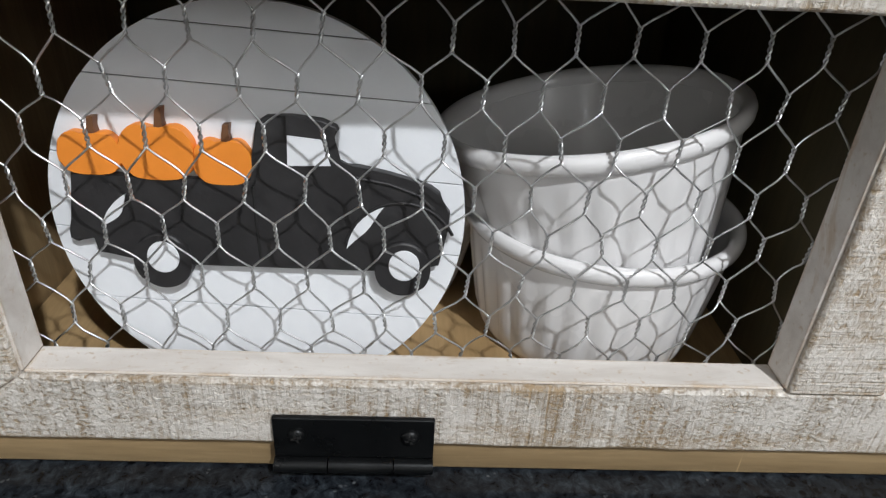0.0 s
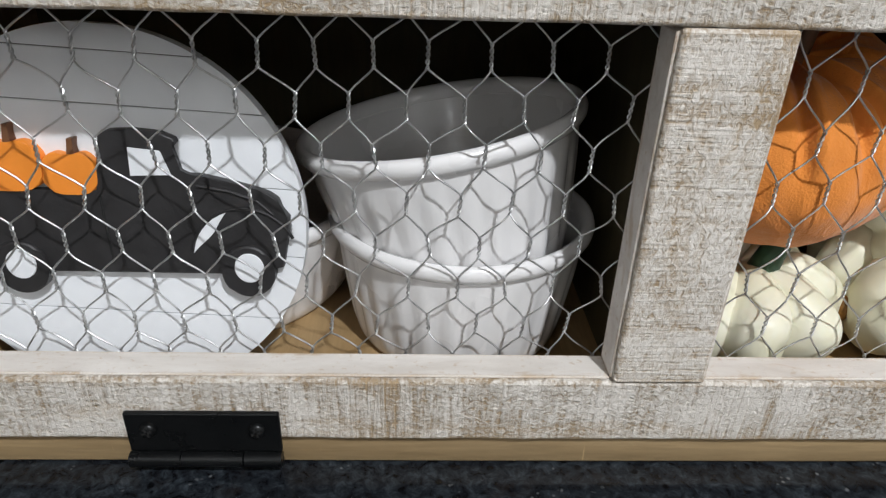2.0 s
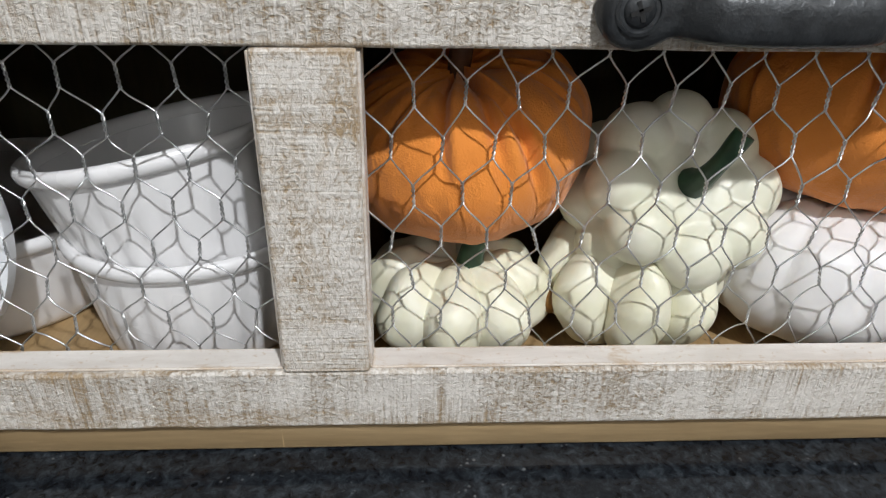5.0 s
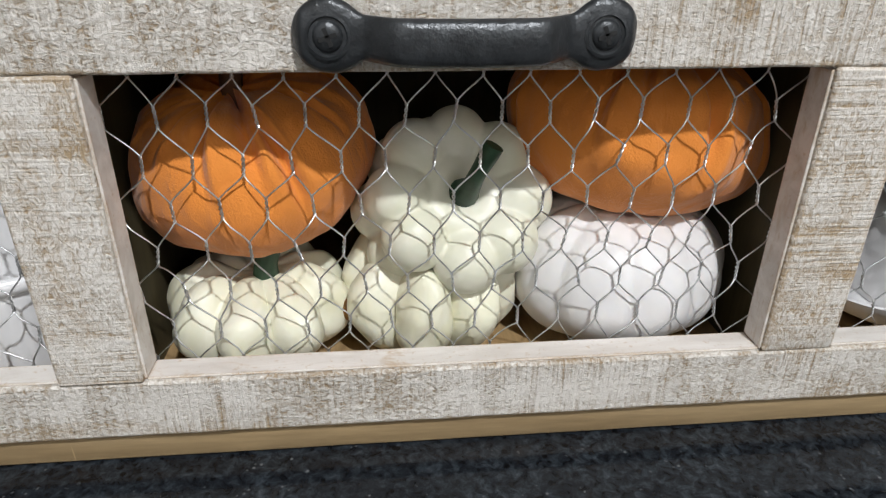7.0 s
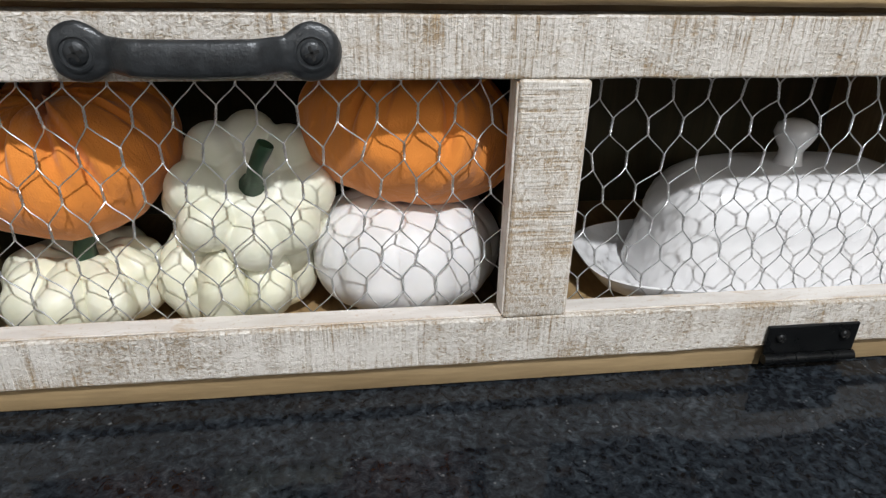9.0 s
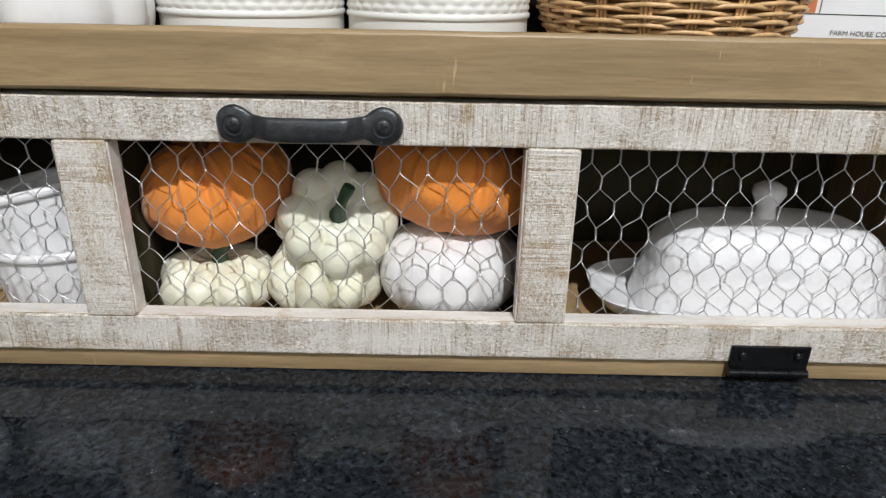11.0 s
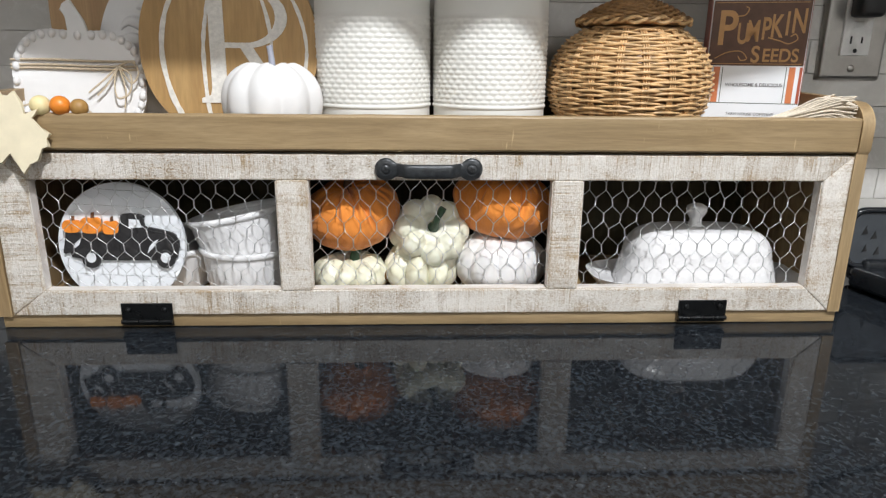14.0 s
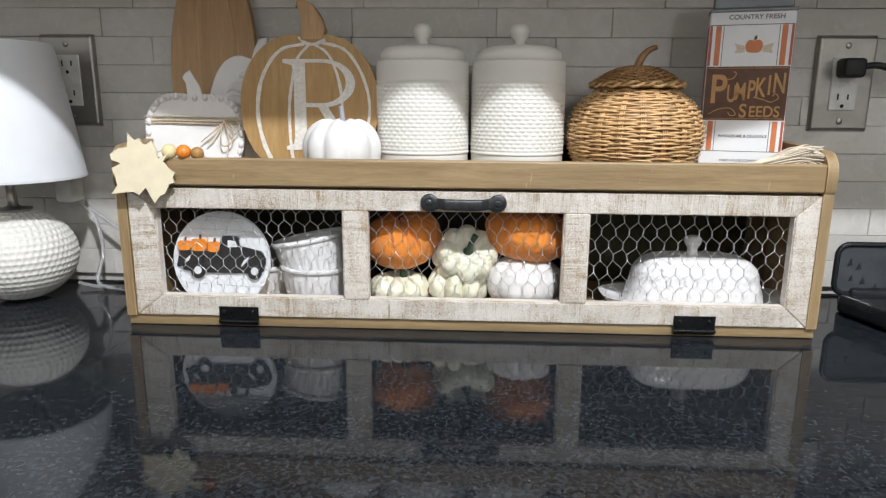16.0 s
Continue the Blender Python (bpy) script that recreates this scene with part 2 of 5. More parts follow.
STEMGREY = plain("grey_blue_stem", (0.33, 0.34, 0.40), 0.6)
SPOT = plain("brown_blemish", (0.24, 0.11, 0.02), 0.6, 0, 0.5, 200)
WICKER = plain("golden_wicker", (0.62, 0.395, 0.19), 0.42, 0, 0.35, 110, 0.25, 700)
WICKERDARK = plain("brown_wicker_lid", (0.30, 0.16, 0.06), 0.5, 0, 0.35, 110, 0.3, 700)
TAN = stained("tan_pumpkin_board", (0.38, 0.215, 0.075), (0.53, 0.335, 0.135), (1, 1, 0.1), 60, 0.5)
BOARD = stained("brown_board_wood", (0.42, 0.245, 0.115), (0.58, 0.37, 0.185), (1, 1, 0.08), 60, 0.5)
PAINT = plain("white_brushed_paint", (0.72, 0.69, 0.64), 0.6, 0, 0.14, 260, 0.3)
TWINE = plain("jute_twine", (0.56, 0.46, 0.33), 0.9, 0, 0.25, 500, 0.4)
RAFFIA = plain("pale_tassel_cord", (0.64, 0.56, 0.45), 0.9, 0, 0.2, 500, 0.4)
LEAFWOOD = plain("pale_unfinished_wood", (0.78, 0.69, 0.50), 0.65, 0, 0.06, 60, 0.1)
BEADCREAM = plain("cream_bead", (0.78, 0.66, 0.36), 0.45)
BEADORANGE = plain("orange_bead", (0.80, 0.25, 0.03), 0.4)
BEADBROWN = plain("brown_bead", (0.36, 0.20, 0.06), 0.45)
STEEL = plain("brushed_steel", (0.42, 0.405, 0.38), 0.34, 1.0, 0.1, 40, 0.12, 500)
OUTLETWHITE = plain("white_outlet_plastic", (0.74, 0.73, 0.70), 0.35)
SLOT = plain("dark_slot", (0.01, 0.01, 0.01), 0.7)
RUBBER = plain("black_rubber", (0.012, 0.012, 0.013), 0.5)
SHADE = plain("white_linen_shade", (0.78, 0.80, 0.84), 0.8, 0, 0.02, 40, 0.25, 900)
CLEAR = Nodes("clear_plastic", 0.12, 0.0, (0.85, 0.86, 0.88))
CLEAR.bsdf.inputs["Transmission Weight"].default_value = 0.75
CLEAR = CLEAR.mat
TINWHITE = plain("tin_white_print", (0.80, 0.81, 0.83), 0.34, 0, 0.03, 30)
TINRED = plain("tin_brick_red_print", (0.42, 0.10, 0.055), 0.36, 0, 0.08)
TINORANGE = plain("tin_orange_print", (0.62, 0.20, 0.08), 0.36, 0, 0.08)
TINBROWN = plain("tin_brown_print", (0.105, 0.048, 0.026), 0.36, 0, 0.25, 90)
TINGOLD = plain("tin_gold_print", (0.50, 0.27, 0.10), 0.36, 0, 0.15)
TINGREEN = plain("tin_dark_line_print", (0.06, 0.08, 0.05), 0.36)
TINTEXT = plain("tin_grey_print", (0.16, 0.15, 0.15), 0.4)
TINLID = plain("tin_grey_lid", (0.17, 0.18, 0.19), 0.4, 0.8)
GREYPAINT = plain("white_cabinet_paint", (0.70, 0.69, 0.67), 0.5)
ROOMPAINT = plain("warm_grey_wall_paint", (0.70, 0.69, 0.67), 0.85)
CEILPAINT = plain("white_ceiling_paint", (0.80, 0.80, 0.79), 0.9)
PLANKS = stained("brown_floor_planks", (0.16, 0.10, 0.06), (0.28, 0.19, 0.12), (1, 0.1, 1), 20, 0.4)
DARKPLASTIC = plain("black_gloss_plastic", (0.014, 0.016, 0.019), 0.14, 0, 0.1, 30, 0.0)
DARKGLASS = plain("smoked_glass", (0.055, 0.060, 0.066), 0.12, 0, 0.2, 20, 0.0)
# Glows in the downlight lens and on the added fill domes.
LAMPGLOW = Nodes("ceiling_lamp_lens", 0.4, 0.0, (0.9, 0.9, 0.88))
LAMPGLOW.bsdf.inputs["Emission Color"].default_value = (1.0, 0.96, 0.9, 1)
LAMPGLOW.bsdf.inputs["Emission Strength"].default_value = 6.0
LAMPGLOW = LAMPGLOW.mat

# ---- shape helpers ----


def mesh_of(name, bm, material, smooth=True):
    data = bpy.data.meshes.new(name)
    bmesh.ops.recalc_face_normals(bm, faces=bm.faces)
    if smooth:
        for f in bm.faces:
            f.smooth = True
        areas = {f: f.calc_area() for f in bm.faces}
        for e in bm.edges:
            if len(e.link_faces) == 2:
                a, b = sorted(areas[f] for f in e.link_faces)
                bend = e.calc_face_angle(0)
                e.smooth = bend < 1.1 and not (bend > 0.12 and b > 15 * a)
    bm.to_mesh(data)
    bm.free()
    data.materials.append(material)
    return data


def part(name, bm, material, parent, label="", smooth=True, m=None):
    """One mesh object under a thing or a part, in the parent's space."""
    ob = new(name, mesh_of(name, bm, material, smooth))
    ob.parent = parent
    if m is not None:
        ob.matrix_local = m
    return tagged(ob, label)


def solo(name, bm, material, label, category="", group="", kind="", smooth=True):
    return tagged(new(name, mesh_of(name, bm, material, smooth)), label, category, group, kind)


def thing(name, m, label, category, group="", kind=""):
    ob = new(name)
    ob.empty_display_size = 0.02
    ob.matrix_world = m
    return tagged(ob, label, category, group, kind)


def box(bm, x0, x1, y0, y1, z0, z1, bevel=0.0, segments=2):
    made = bmesh.ops.create_cube(bm, size=1.0)["verts"]
    for v in made:
        v.co = Vector((x0 + (v.co.x + 0.5) * (x1 - x0), y0 + (v.co.y + 0.5) * (y1 - y0), z0 + (v.co.z + 0.5) * (z1 - z0)))
    if bevel:
        edges = {e for v in made for e in v.link_edges}
        bmesh.ops.bevel(bm, geom=list(edges), offset=bevel, segments=segments, affect="EDGES", profile=0.5)
    return bm


def block(x0, x1, y0, y1, z0, z1, bevel=0.0, segments=2):
    return box(bmesh.new(), x0, x1, y0, y1, z0, z1, bevel, segments)


def rough_board(x0, x1, y0, y1, z0, z1, along, bevel=0.0012, seed=0, amount=0.0005):
    """A board with slightly uneven edges, cut into short lengths so that they can waver."""
    bm = block(x0, x1, y0, y1, z0, z1)
    length = (x1 - x0) if along == 0 else (z1 - z0)
    cuts = max(2, int(length / 0.012))
    edges = [e for e in bm.edges if abs((e.verts[0].co - e.verts[1].co)[0 if along == 0 else 2]) > 0.5 * length]
    bmesh.ops.subdivide_edges(bm, edges=edges, cuts=cuts, use_grid_fill=True)
    for v in bm.verts:
        p = v.co * 45 + Vector((seed * 7.3, 0, 0))
        v.co += Vector((noise.noise(p), noise.noise(p + Vector((9, 0, 0))), noise.noise(p + Vector((0, 9, 0))))) * amount
    sharp = [e for e in bm.edges if len(e.link_faces) == 2 and e.calc_face_angle() > 1.0]
    bmesh.ops.bevel(bm, geom=sharp, offset=bevel, segments=2, affect="EDGES", profile=0.5)
    return bm


def lathe(profile, segments=48, warp=None, closed=False):
    """Rings of (radius, height), turned about z. warp(angle, radius, height) returns a point."""
    bm = bmesh.new()
    rings = []
    for r, z in profile:
        ring = []
        for i in range(segments):
            a = 2 * math.pi * i / segments
            ring.append(bm.verts.new(warp(a, r, z) if warp else (r * math.cos(a), r * math.sin(a), z)))
        rings.append(ring)
    for a, b in zip(rings, rings[1:]):
        for i in range(segments):
            j = (i + 1) % segments
            bm.faces.new((a[i], a[j], b[j], b[i]))
    if not closed:
        for ring in (rings[0], rings[-1]):
            bm.faces.new(ring)
    return bm


def tube_into(bm, points, radius, segments=8, radii=None, cap=True):
    pts = [Vector(p) for p in points]
    rings = []
    up = Vector((0, 0, 1))
    side = None
    for i, p in enumerate(pts):
        d = (pts[min(i + 1, len(pts) - 1)] - pts[max(i - 1, 0)]).normalized()
        if side is None:
            side = d.cross(up if abs(d.z) < 0.9 else Vector((1, 0, 0))).normalized()
        side = (side - d * side.dot(d)).normalized()
        other = d.cross(side)
        r = radii[i] if radii else radius
        rings.append([bm.verts.new(p + (side * math.cos(2 * math.pi * k / segments) + other * math.sin(2 * math.pi * k / segments)) * r) for k in range(segments)])
    for a, b in zip(rings, rings[1:]):
        for k in range(segments):
            j = (k + 1) % segments
            bm.faces.new((a[k], a[j], b[j], b[k]))
    if cap:
        bm.faces.new(rings[0])
        bm.faces.new(rings[-1])
    return bm


def tube(points, radius, segments=8, radii=None):
    return tube_into(bmesh.new(), points, radius, segments, radii)


def glide(points, steps=8):
    """A smooth line through a few points."""
    p = [Vector(q) for q in points]
    p = [2 * p[0] - p[1], *p, 2 * p[-1] - p[-2]]
    out = []
    for a, b, c, d in zip(p, p[1:], p[2:], p[3:]):
        for k in range(steps):
            t = k / steps
            out.append(0.5 * ((2 * b) + (c - a) * t + (2 * a - 5 * b + 4 * c - d) * t * t + (3 * b - a - 3 * c + d) * t ** 3))
    return out + [p[-2]]


def plate(outline, y0, y1, bevel=0.0):
    """A flat cut-out in the x-z plane, from y0 (front) to y1 (back)."""
    bm = bmesh.new()
    front = [bm.verts.new((x, y0, z)) for x, z in outline]
    back = [bm.verts.new((x, y1, z)) for x, z in outline]
    n = len(outline)
    face = bm.faces.new(front)
    bm.faces.new(back[::-1])
    for i in range(n):
        j = (i + 1) % n
        bm.faces.new((front[i], back[i], back[j], front[j]))
    if bevel:
        bmesh.ops.bevel(bm, geom=list(face.edges), offset=bevel, segments=2, affect="EDGES", profile=0.5)
    return bm


def ellipse(cx, cz, rx, rz, n=40, a0=0.0, a1=2 * math.pi, end=False):
    m = n + 1 if end else n
    return [(cx + rx * math.cos(a0 + (a1 - a0) * i / n), cz + rz * math.sin(a0 + (a1 - a0) * i / n)) for i in range(m)]


def ball_into(bm, centre, r, u=14, v=9, squash=(1, 1, 1)):
    made = bmesh.ops.create_uvsphere(bm, u_segments=u, v_segments=v, radius=r)["verts"]
    for q in made:
        q.co = Vector((q.co.x * squash[0], q.co.y * squash[1], q.co.z * squash[2])) + Vector(centre)
    return bm


def lettering(name, text, size, depth, material, parent, m, bold=False, stretch=1.0):
    curve = bpy.data.curves.new(name, "FONT")
    curve.body, curve.size, curve.extrude = text, size, depth
    curve.align_x, curve.align_y = "CENTER", "CENTER"
    curve.offset = size * 0.018 if bold else 0.0
    holder = bpy.data.objects.new("holder", curve)
    data = bpy.data.meshes.new_from_object(holder)
    data.name = name
    bpy.data.objects.remove(holder)
    data.materials.clear()
    data.materials.append(material)
    ob = new(name, data)
    ob.parent = parent
    ob.matrix_local = m @ Matrix.Diagonal((stretch, 1, 1, 1))
    return ob


# ---- the room ----
WALL = 0.196
EDGE = -0.46
FLOOR = -0.91
CEIL = 1.5

counter = solo("countertop", block(-2.2, 2.2, EDGE, WALL, -0.035, 0.0, 0.006, 3), GRANITE, "polished black granite countertop with grey flecks", "countertop", kind="structure")
base = thing("base_cabinet", pose(0, 0, FLOOR), "white painted base cabinet run under the countertop", "cabinet")
part("body", block(-2.2, 2.2, EDGE + 0.03, WALL, 0.1, -FLOOR - 0.036), GREYPAINT, base)
part("plinth", block(-2.2, 2.2, EDGE + 0.1, WALL, 0.0, 0.1), GREYPAINT, base)
for i in range(8):
    x0 = -2.2 + i * 0.55
    door = part("door", block(x0 + 0.004, x0 + 0.546, EDGE + 0.011, EDGE + 0.03, 0.13, 0.85, 0.002), GREYPAINT, base)
    part("handle", tube([(x0 + 0.07, EDGE + 0.0, 0.66), (x0 + 0.07, EDGE - 0.015, 0.67), (x0 + 0.07, EDGE - 0.015, 0.77), (x0 + 0.07, EDGE, 0.78)], 0.004), STEEL, door)
solo("floor", block(-2.2, 2.2, -4.2, WALL + 0.1, FLOOR - 0.05, FLOOR), PLANKS, "brown wooden kitchen floor", "floor", kind="structure")
solo("ceiling", block(-2.2, 2.2, -4.2, WALL + 0.1, CEIL, CEIL + 0.05), CEILPAINT, "plain white kitchen ceiling", "ceiling", kind="structure")
wall_back = solo("wall_north", block(-2.2, 2.2, WALL + 0.007, WALL + 0.1, FLOOR, CEIL), GROUT, "grey marble tiled backsplash wall behind the counter", "wall", kind="structure")
solo("wall_south", block(-2.2, 2.2, -4.3, -4.2, FLOOR, CEIL), ROOMPAINT, "warm grey painted wall", "wall", kind="structure")
solo("wall_west", block(-2.3, -2.2, -4.3, WALL + 0.1, FLOOR, CEIL), ROOMPAINT, "warm grey painted wall", "wall", kind="structure")
solo("wall_east", block(2.2, 2.3, -4.3, WALL + 0.1, FLOOR, CEIL), ROOMPAINT, "warm grey painted wall", "wall", kind="structure")

upper = thing("wall_cabinet", pose(0, 0, 0.475), "white painted wall cabinet over the counter", "cabinet")
part("body", block(-2.2, 2.2, -0.122, WALL, 0.0, 0.95), GREYPAINT, upper)
# Unseen strip, added to keep key light from leaking between the doors.
part("bottom_rail", block(-2.2, 2.2, -0.140, -0.1222, 0.0, 0.030, 0.001), GREYPAINT, upper)
for i in range(8):
    x0 = -2.2 + i * 0.55
    part("door", block(x0 + 0.003, x0 + 0.547, -0.14, -0.1222, 0.032, 0.95, 0.002), GREYPAINT, upper)

# Invented, unseen glowing shells that house the fill lamps.
for x, y, _ in FILL_DOMES:
    shell = thing("added_fill_dome", pose(x, y, CEIL), "white glass dome added to carry fill light, not a known fixture", "ceiling light", "dome ceiling lights")
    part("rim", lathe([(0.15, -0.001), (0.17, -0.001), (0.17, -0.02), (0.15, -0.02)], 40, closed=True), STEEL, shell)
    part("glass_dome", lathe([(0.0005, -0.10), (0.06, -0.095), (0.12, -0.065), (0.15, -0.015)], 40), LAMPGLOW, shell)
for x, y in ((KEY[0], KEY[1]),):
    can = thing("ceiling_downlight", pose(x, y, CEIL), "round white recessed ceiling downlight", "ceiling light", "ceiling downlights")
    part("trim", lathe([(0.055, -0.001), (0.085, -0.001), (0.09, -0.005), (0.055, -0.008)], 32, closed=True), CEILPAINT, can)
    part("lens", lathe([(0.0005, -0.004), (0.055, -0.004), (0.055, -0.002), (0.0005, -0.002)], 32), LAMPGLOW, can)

# ---- the wooden storage box on the counter ----
LEFT, RIGHT, BACK = -0.389, 0.388, 0.190
TRAY = 0.1640
store = thing("storage_box", pose(0, 0, 0), "rustic brown wooden storage box with whitewashed chicken wire door", "storage box")
part("base_board", rough_board(LEFT, RIGHT, 0.003, BACK, 0.0005, 0.0125, 0, 0.001, 1, 0.0001), BROWN, store)
part("inner_floor", block(LEFT + 0.012, RIGHT - 0.012, 0.014, BACK - 0.008, 0.0125, 0.0145), FLOORWOOD, store)
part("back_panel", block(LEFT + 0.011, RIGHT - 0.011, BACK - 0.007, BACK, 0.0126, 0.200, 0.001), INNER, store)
part("tray_floor", block(LEFT + 0.011, RIGHT - 0.011, 0.0180, BACK - 0.007, TRAY - 0.008, TRAY, 0.0005), BROWN, store)


def side_outline():
    """The side panel seen from the end: y and z, with a rounded front corner above the front rail."""
    pts = [(-0.001, 0.0126), (-0.001, 0.162), (-0.0036, 0.166), (-0.0036, 0.185)]
    for k in range(1, 8):
        a = math.pi - k * math.pi / 14
        pts.append((0.0204 + 0.024 * math.cos(a), 0.185 + 0.022 * math.sin(a)))
    return pts + [(0.06, 0.2095), (0.12, 0.211), (BACK, 0.211), (BACK, 0.0126)]


for x0, x1 in ((LEFT, LEFT + 0.011), (RIGHT - 0.011, RIGHT)):
    bm = bmesh.new()
    a = [bm.verts.new((x0, y, z)) for y, z in side_outline()]
    b = [bm.verts.new((x1, y, z)) for y, z in side_outline()]
    bm.faces.new(a)
    bm.faces.new(b[::-1])
    for i in range(len(a)):
        j = (i + 1) % len(a)
        bm.faces.new((a[i], a[j], b[j], b[i]))
    bmesh.ops.bevel(bm, geom=[e for e in bm.edges if e.calc_face_angle(0) > 1.2], offset=0.0015, segments=2, affect="EDGES", profile=0.5)
    part("side_panel", bm, BROWN_UP, store)

bm = rough_board(LEFT + 0.0112, RIGHT - 0.0112, -0.0030, 0.0060, 0.1632, 0.1938, 0, 0.0020, 3, 0.0004)
part("front_rail", bm, BROWN, store)
part("rail_backing", block(LEFT + 0.0112, RIGHT - 0.0112, 0.0062, 0.0300, TRAY + 0.0004, TRAY + 0.0030), BROWN, store)

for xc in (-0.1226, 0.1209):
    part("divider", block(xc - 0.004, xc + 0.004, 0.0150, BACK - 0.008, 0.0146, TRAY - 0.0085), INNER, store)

# the door: mitred outer frame, two inner stiles, wire behind
DOOR_L, DOOR_R, DOOR_B, DOOR_T = -0.3768, 0.3768, 0.0132, 0.1600
OPEN_B, OPEN_T = 0.0360, 0.1376
OPENINGS = ((-0.3470, -0.1362), (-0.1090, 0.1075), (0.1342, 0.3522))
DEEP = 0.0125
door = part("door", block(DOOR_L + 0.004, DOOR_R - 0.004, DEEP - 0.001, DEEP + 0.0006, DOOR_B + 0.004, DOOR_B + 0.012), JAMB, store, "whitewashed distressed wooden door frame")


def mitred(corners, y0, y1, seed, along):
    """A frame board whose four corners in x and z make mitred ends."""
    bm = bmesh.new()
    f = [bm.verts.new((x, y0, z)) for x, z in corners]
    b = [bm.verts.new((x, y1, z)) for x, z in corners]
    bm.faces.new(f)
    bm.faces.new(b[::-1])
    for i in range(4):
        j = (i + 1) % 4
        bm.faces.new((f[i], b[i], b[j], f[j]))
    long_edges = sorted(bm.edges, key=lambda e: -e.calc_length())[:4]
    cuts = int(long_edges[0].calc_length() / 0.009)
    bmesh.ops.subdivide_edges(bm, edges=long_edges, cuts=cuts, use_grid_fill=True)
    for v in bm.verts:
        p = v.co * 60 + Vector((seed * 5.1, 0, 0))
        v.co += Vector((noise.noise(p), 0.7 * noise.noise(p + Vector((9, 0, 0))), noise.noise(p + Vector((0, 9, 0))))) * 0.0004
    sharp = [e for e in bm.edges if len(e.link_faces) == 2 and e.calc_face_angle() > 0.7]
    bmesh.ops.bevel(bm, geom=sharp, offset=0.0009, segments=2, affect="EDGES", profile=0.5)
    return bm


L1, R1 = OPENINGS[0][0], OPENINGS[2][1]
part("top_rail", mitred([(DOOR_L, DOOR_T), (DOOR_R, DOOR_T), (R1, OPEN_T), (L1, OPEN_T)], 0, DEEP, 1, 0), RAIL, door)
part("bottom_rail", mitred([(L1, OPEN_B), (R1, OPEN_B), (DOOR_R, DOOR_B), (DOOR_L, DOOR_B)], 0, DEEP, 2, 0), RAIL, door)
part("end_stile", mitred([(DOOR_L, DOOR_T), (L1, OPEN_T), (L1, OPEN_B), (DOOR_L, DOOR_B)], -0.0004, DEEP, 3, 2), STILE, door)
part("end_stile", mitred([(DOOR_R, DOOR_B), (R1, OPEN_B), (R1, OPEN_T), (DOOR_R, DOOR_T)], -0.0004, DEEP, 4, 2), STILE, door)
for k in (0, 1):
    part("inner_stile", rough_board(OPENINGS[k][1], OPENINGS[k + 1][0], -0.0006 + 0.0004 * k, DEEP, OPEN_B + 0.0002, OPEN_T - 0.0002, 2, 0.0009, 5 + k, 0.0006), STILE, door)
# thin painted faces of the openings, where the white paint is thicker
for x0, x1 in OPENINGS:
    part("sill_paint", block(x0 + 0.0006, x1 - 0.0006, 0.0016, DEEP - 0.0004, OPEN_B + 0.0001, OPEN_B + 0.0010, 0.0003, 1), JAMB, door)
    part("jamb_paint", block(x0 - 0.0001, x0 + 0.0009, 0.0012, DEEP - 0.0004, OPEN_B + 0.001, OPEN_T - 0.001, 0.0003, 1), JAMB, door)
    part("jamb_paint", block(x1 - 0.0009, x1 + 0.0001, 0.0012, DEEP - 0.0004, OPEN_B + 0.001, OPEN_T - 0.001, 0.0003, 1), JAMB, door)

TWIST, GAUGE = 0.0068, 0.00029


NETS = ((-0.3245, 0.1263, 0.01476, 0.01358), (-0.0949, 0.1217, 0.01511, 0.01507), (0.1506, 0.1149, 0.01514, 0.01452))
NET_Y = (0.0172, 0.0158, 0.0155)


def chicken_wire(x0, x1, z0, z1, y, seed, ax, az, pitch, row):
    """Hexagonal netting: pairs of wires twisted about each other at each upright side."""
    rnd = random.Random(seed)
    bm = bmesh.new()
    nodes = {}
    for j in range(-9, 4):
        for i in range(-6, 20):
            nodes[i, j] = Vector((ax + (i + 0.58 * (j % 2)) * pitch + rnd.gauss(0, 0.0004), y + rnd.gauss(0, 0.0005), az + j * row + rnd.gauss(0, 0.0004)))
    lean = {k: rnd.gauss(0, 0.00035) for k in nodes}

    def inside(p):
        return x0 - 0.0105 < p.x < x1 + 0.0105 and z0 - 0.012 < p.z < z1 + 0.012

    for (i, j), c in nodes.items():
        if not inside(c):
            continue
        top = c + Vector((lean[i, j], 0, TWIST / 2))
        low = c - Vector((lean[i, j], 0, TWIST / 2))
        for phase in (0, math.pi):
            pts = []
            for k in range(17):
                t = k / 16
                a = phase + t * 4.0 * math.pi
                p = low.lerp(top, t)
                pts.append(p + Vector((math.cos(a), math.sin(a), 0)) * GAUGE * 1.25)
            tube_into(bm, pts, GAUGE, 5)
        for di in ((0, -1) if j % 2 == 0 else (0, 1)):
            n = nodes.get((i + di, j + 1))
            if n is None:
                continue
            low_n = n - Vector((lean[i + di, j + 1], 0, TWIST / 2))
            a, b = top, low_n
            if not (inside(a) and inside(b)):
                continue
            bend = Vector((0, rnd.gauss(0, 0.0004), 0))
            q1 = a + Vector(((b.x - a.x) * 0.28, 0, (b.z - a.z) * 0.30)) + bend
            q2 = a + Vector(((b.x - a.x) * 0.72, 0, (b.z - a.z) * 0.70)) + bend
            tube_into(bm, glide([a, q1, q2, b], 3), GAUGE, 6)
    return bm


for k, (x0, x1) in enumerate(OPENINGS):
    part("wire_mesh", chicken_wire(x0, x1, OPEN_B, OPEN_T, NET_Y[k], 11 + k, *NETS[k]), WIRE, door, "silver galvanised chicken wire")


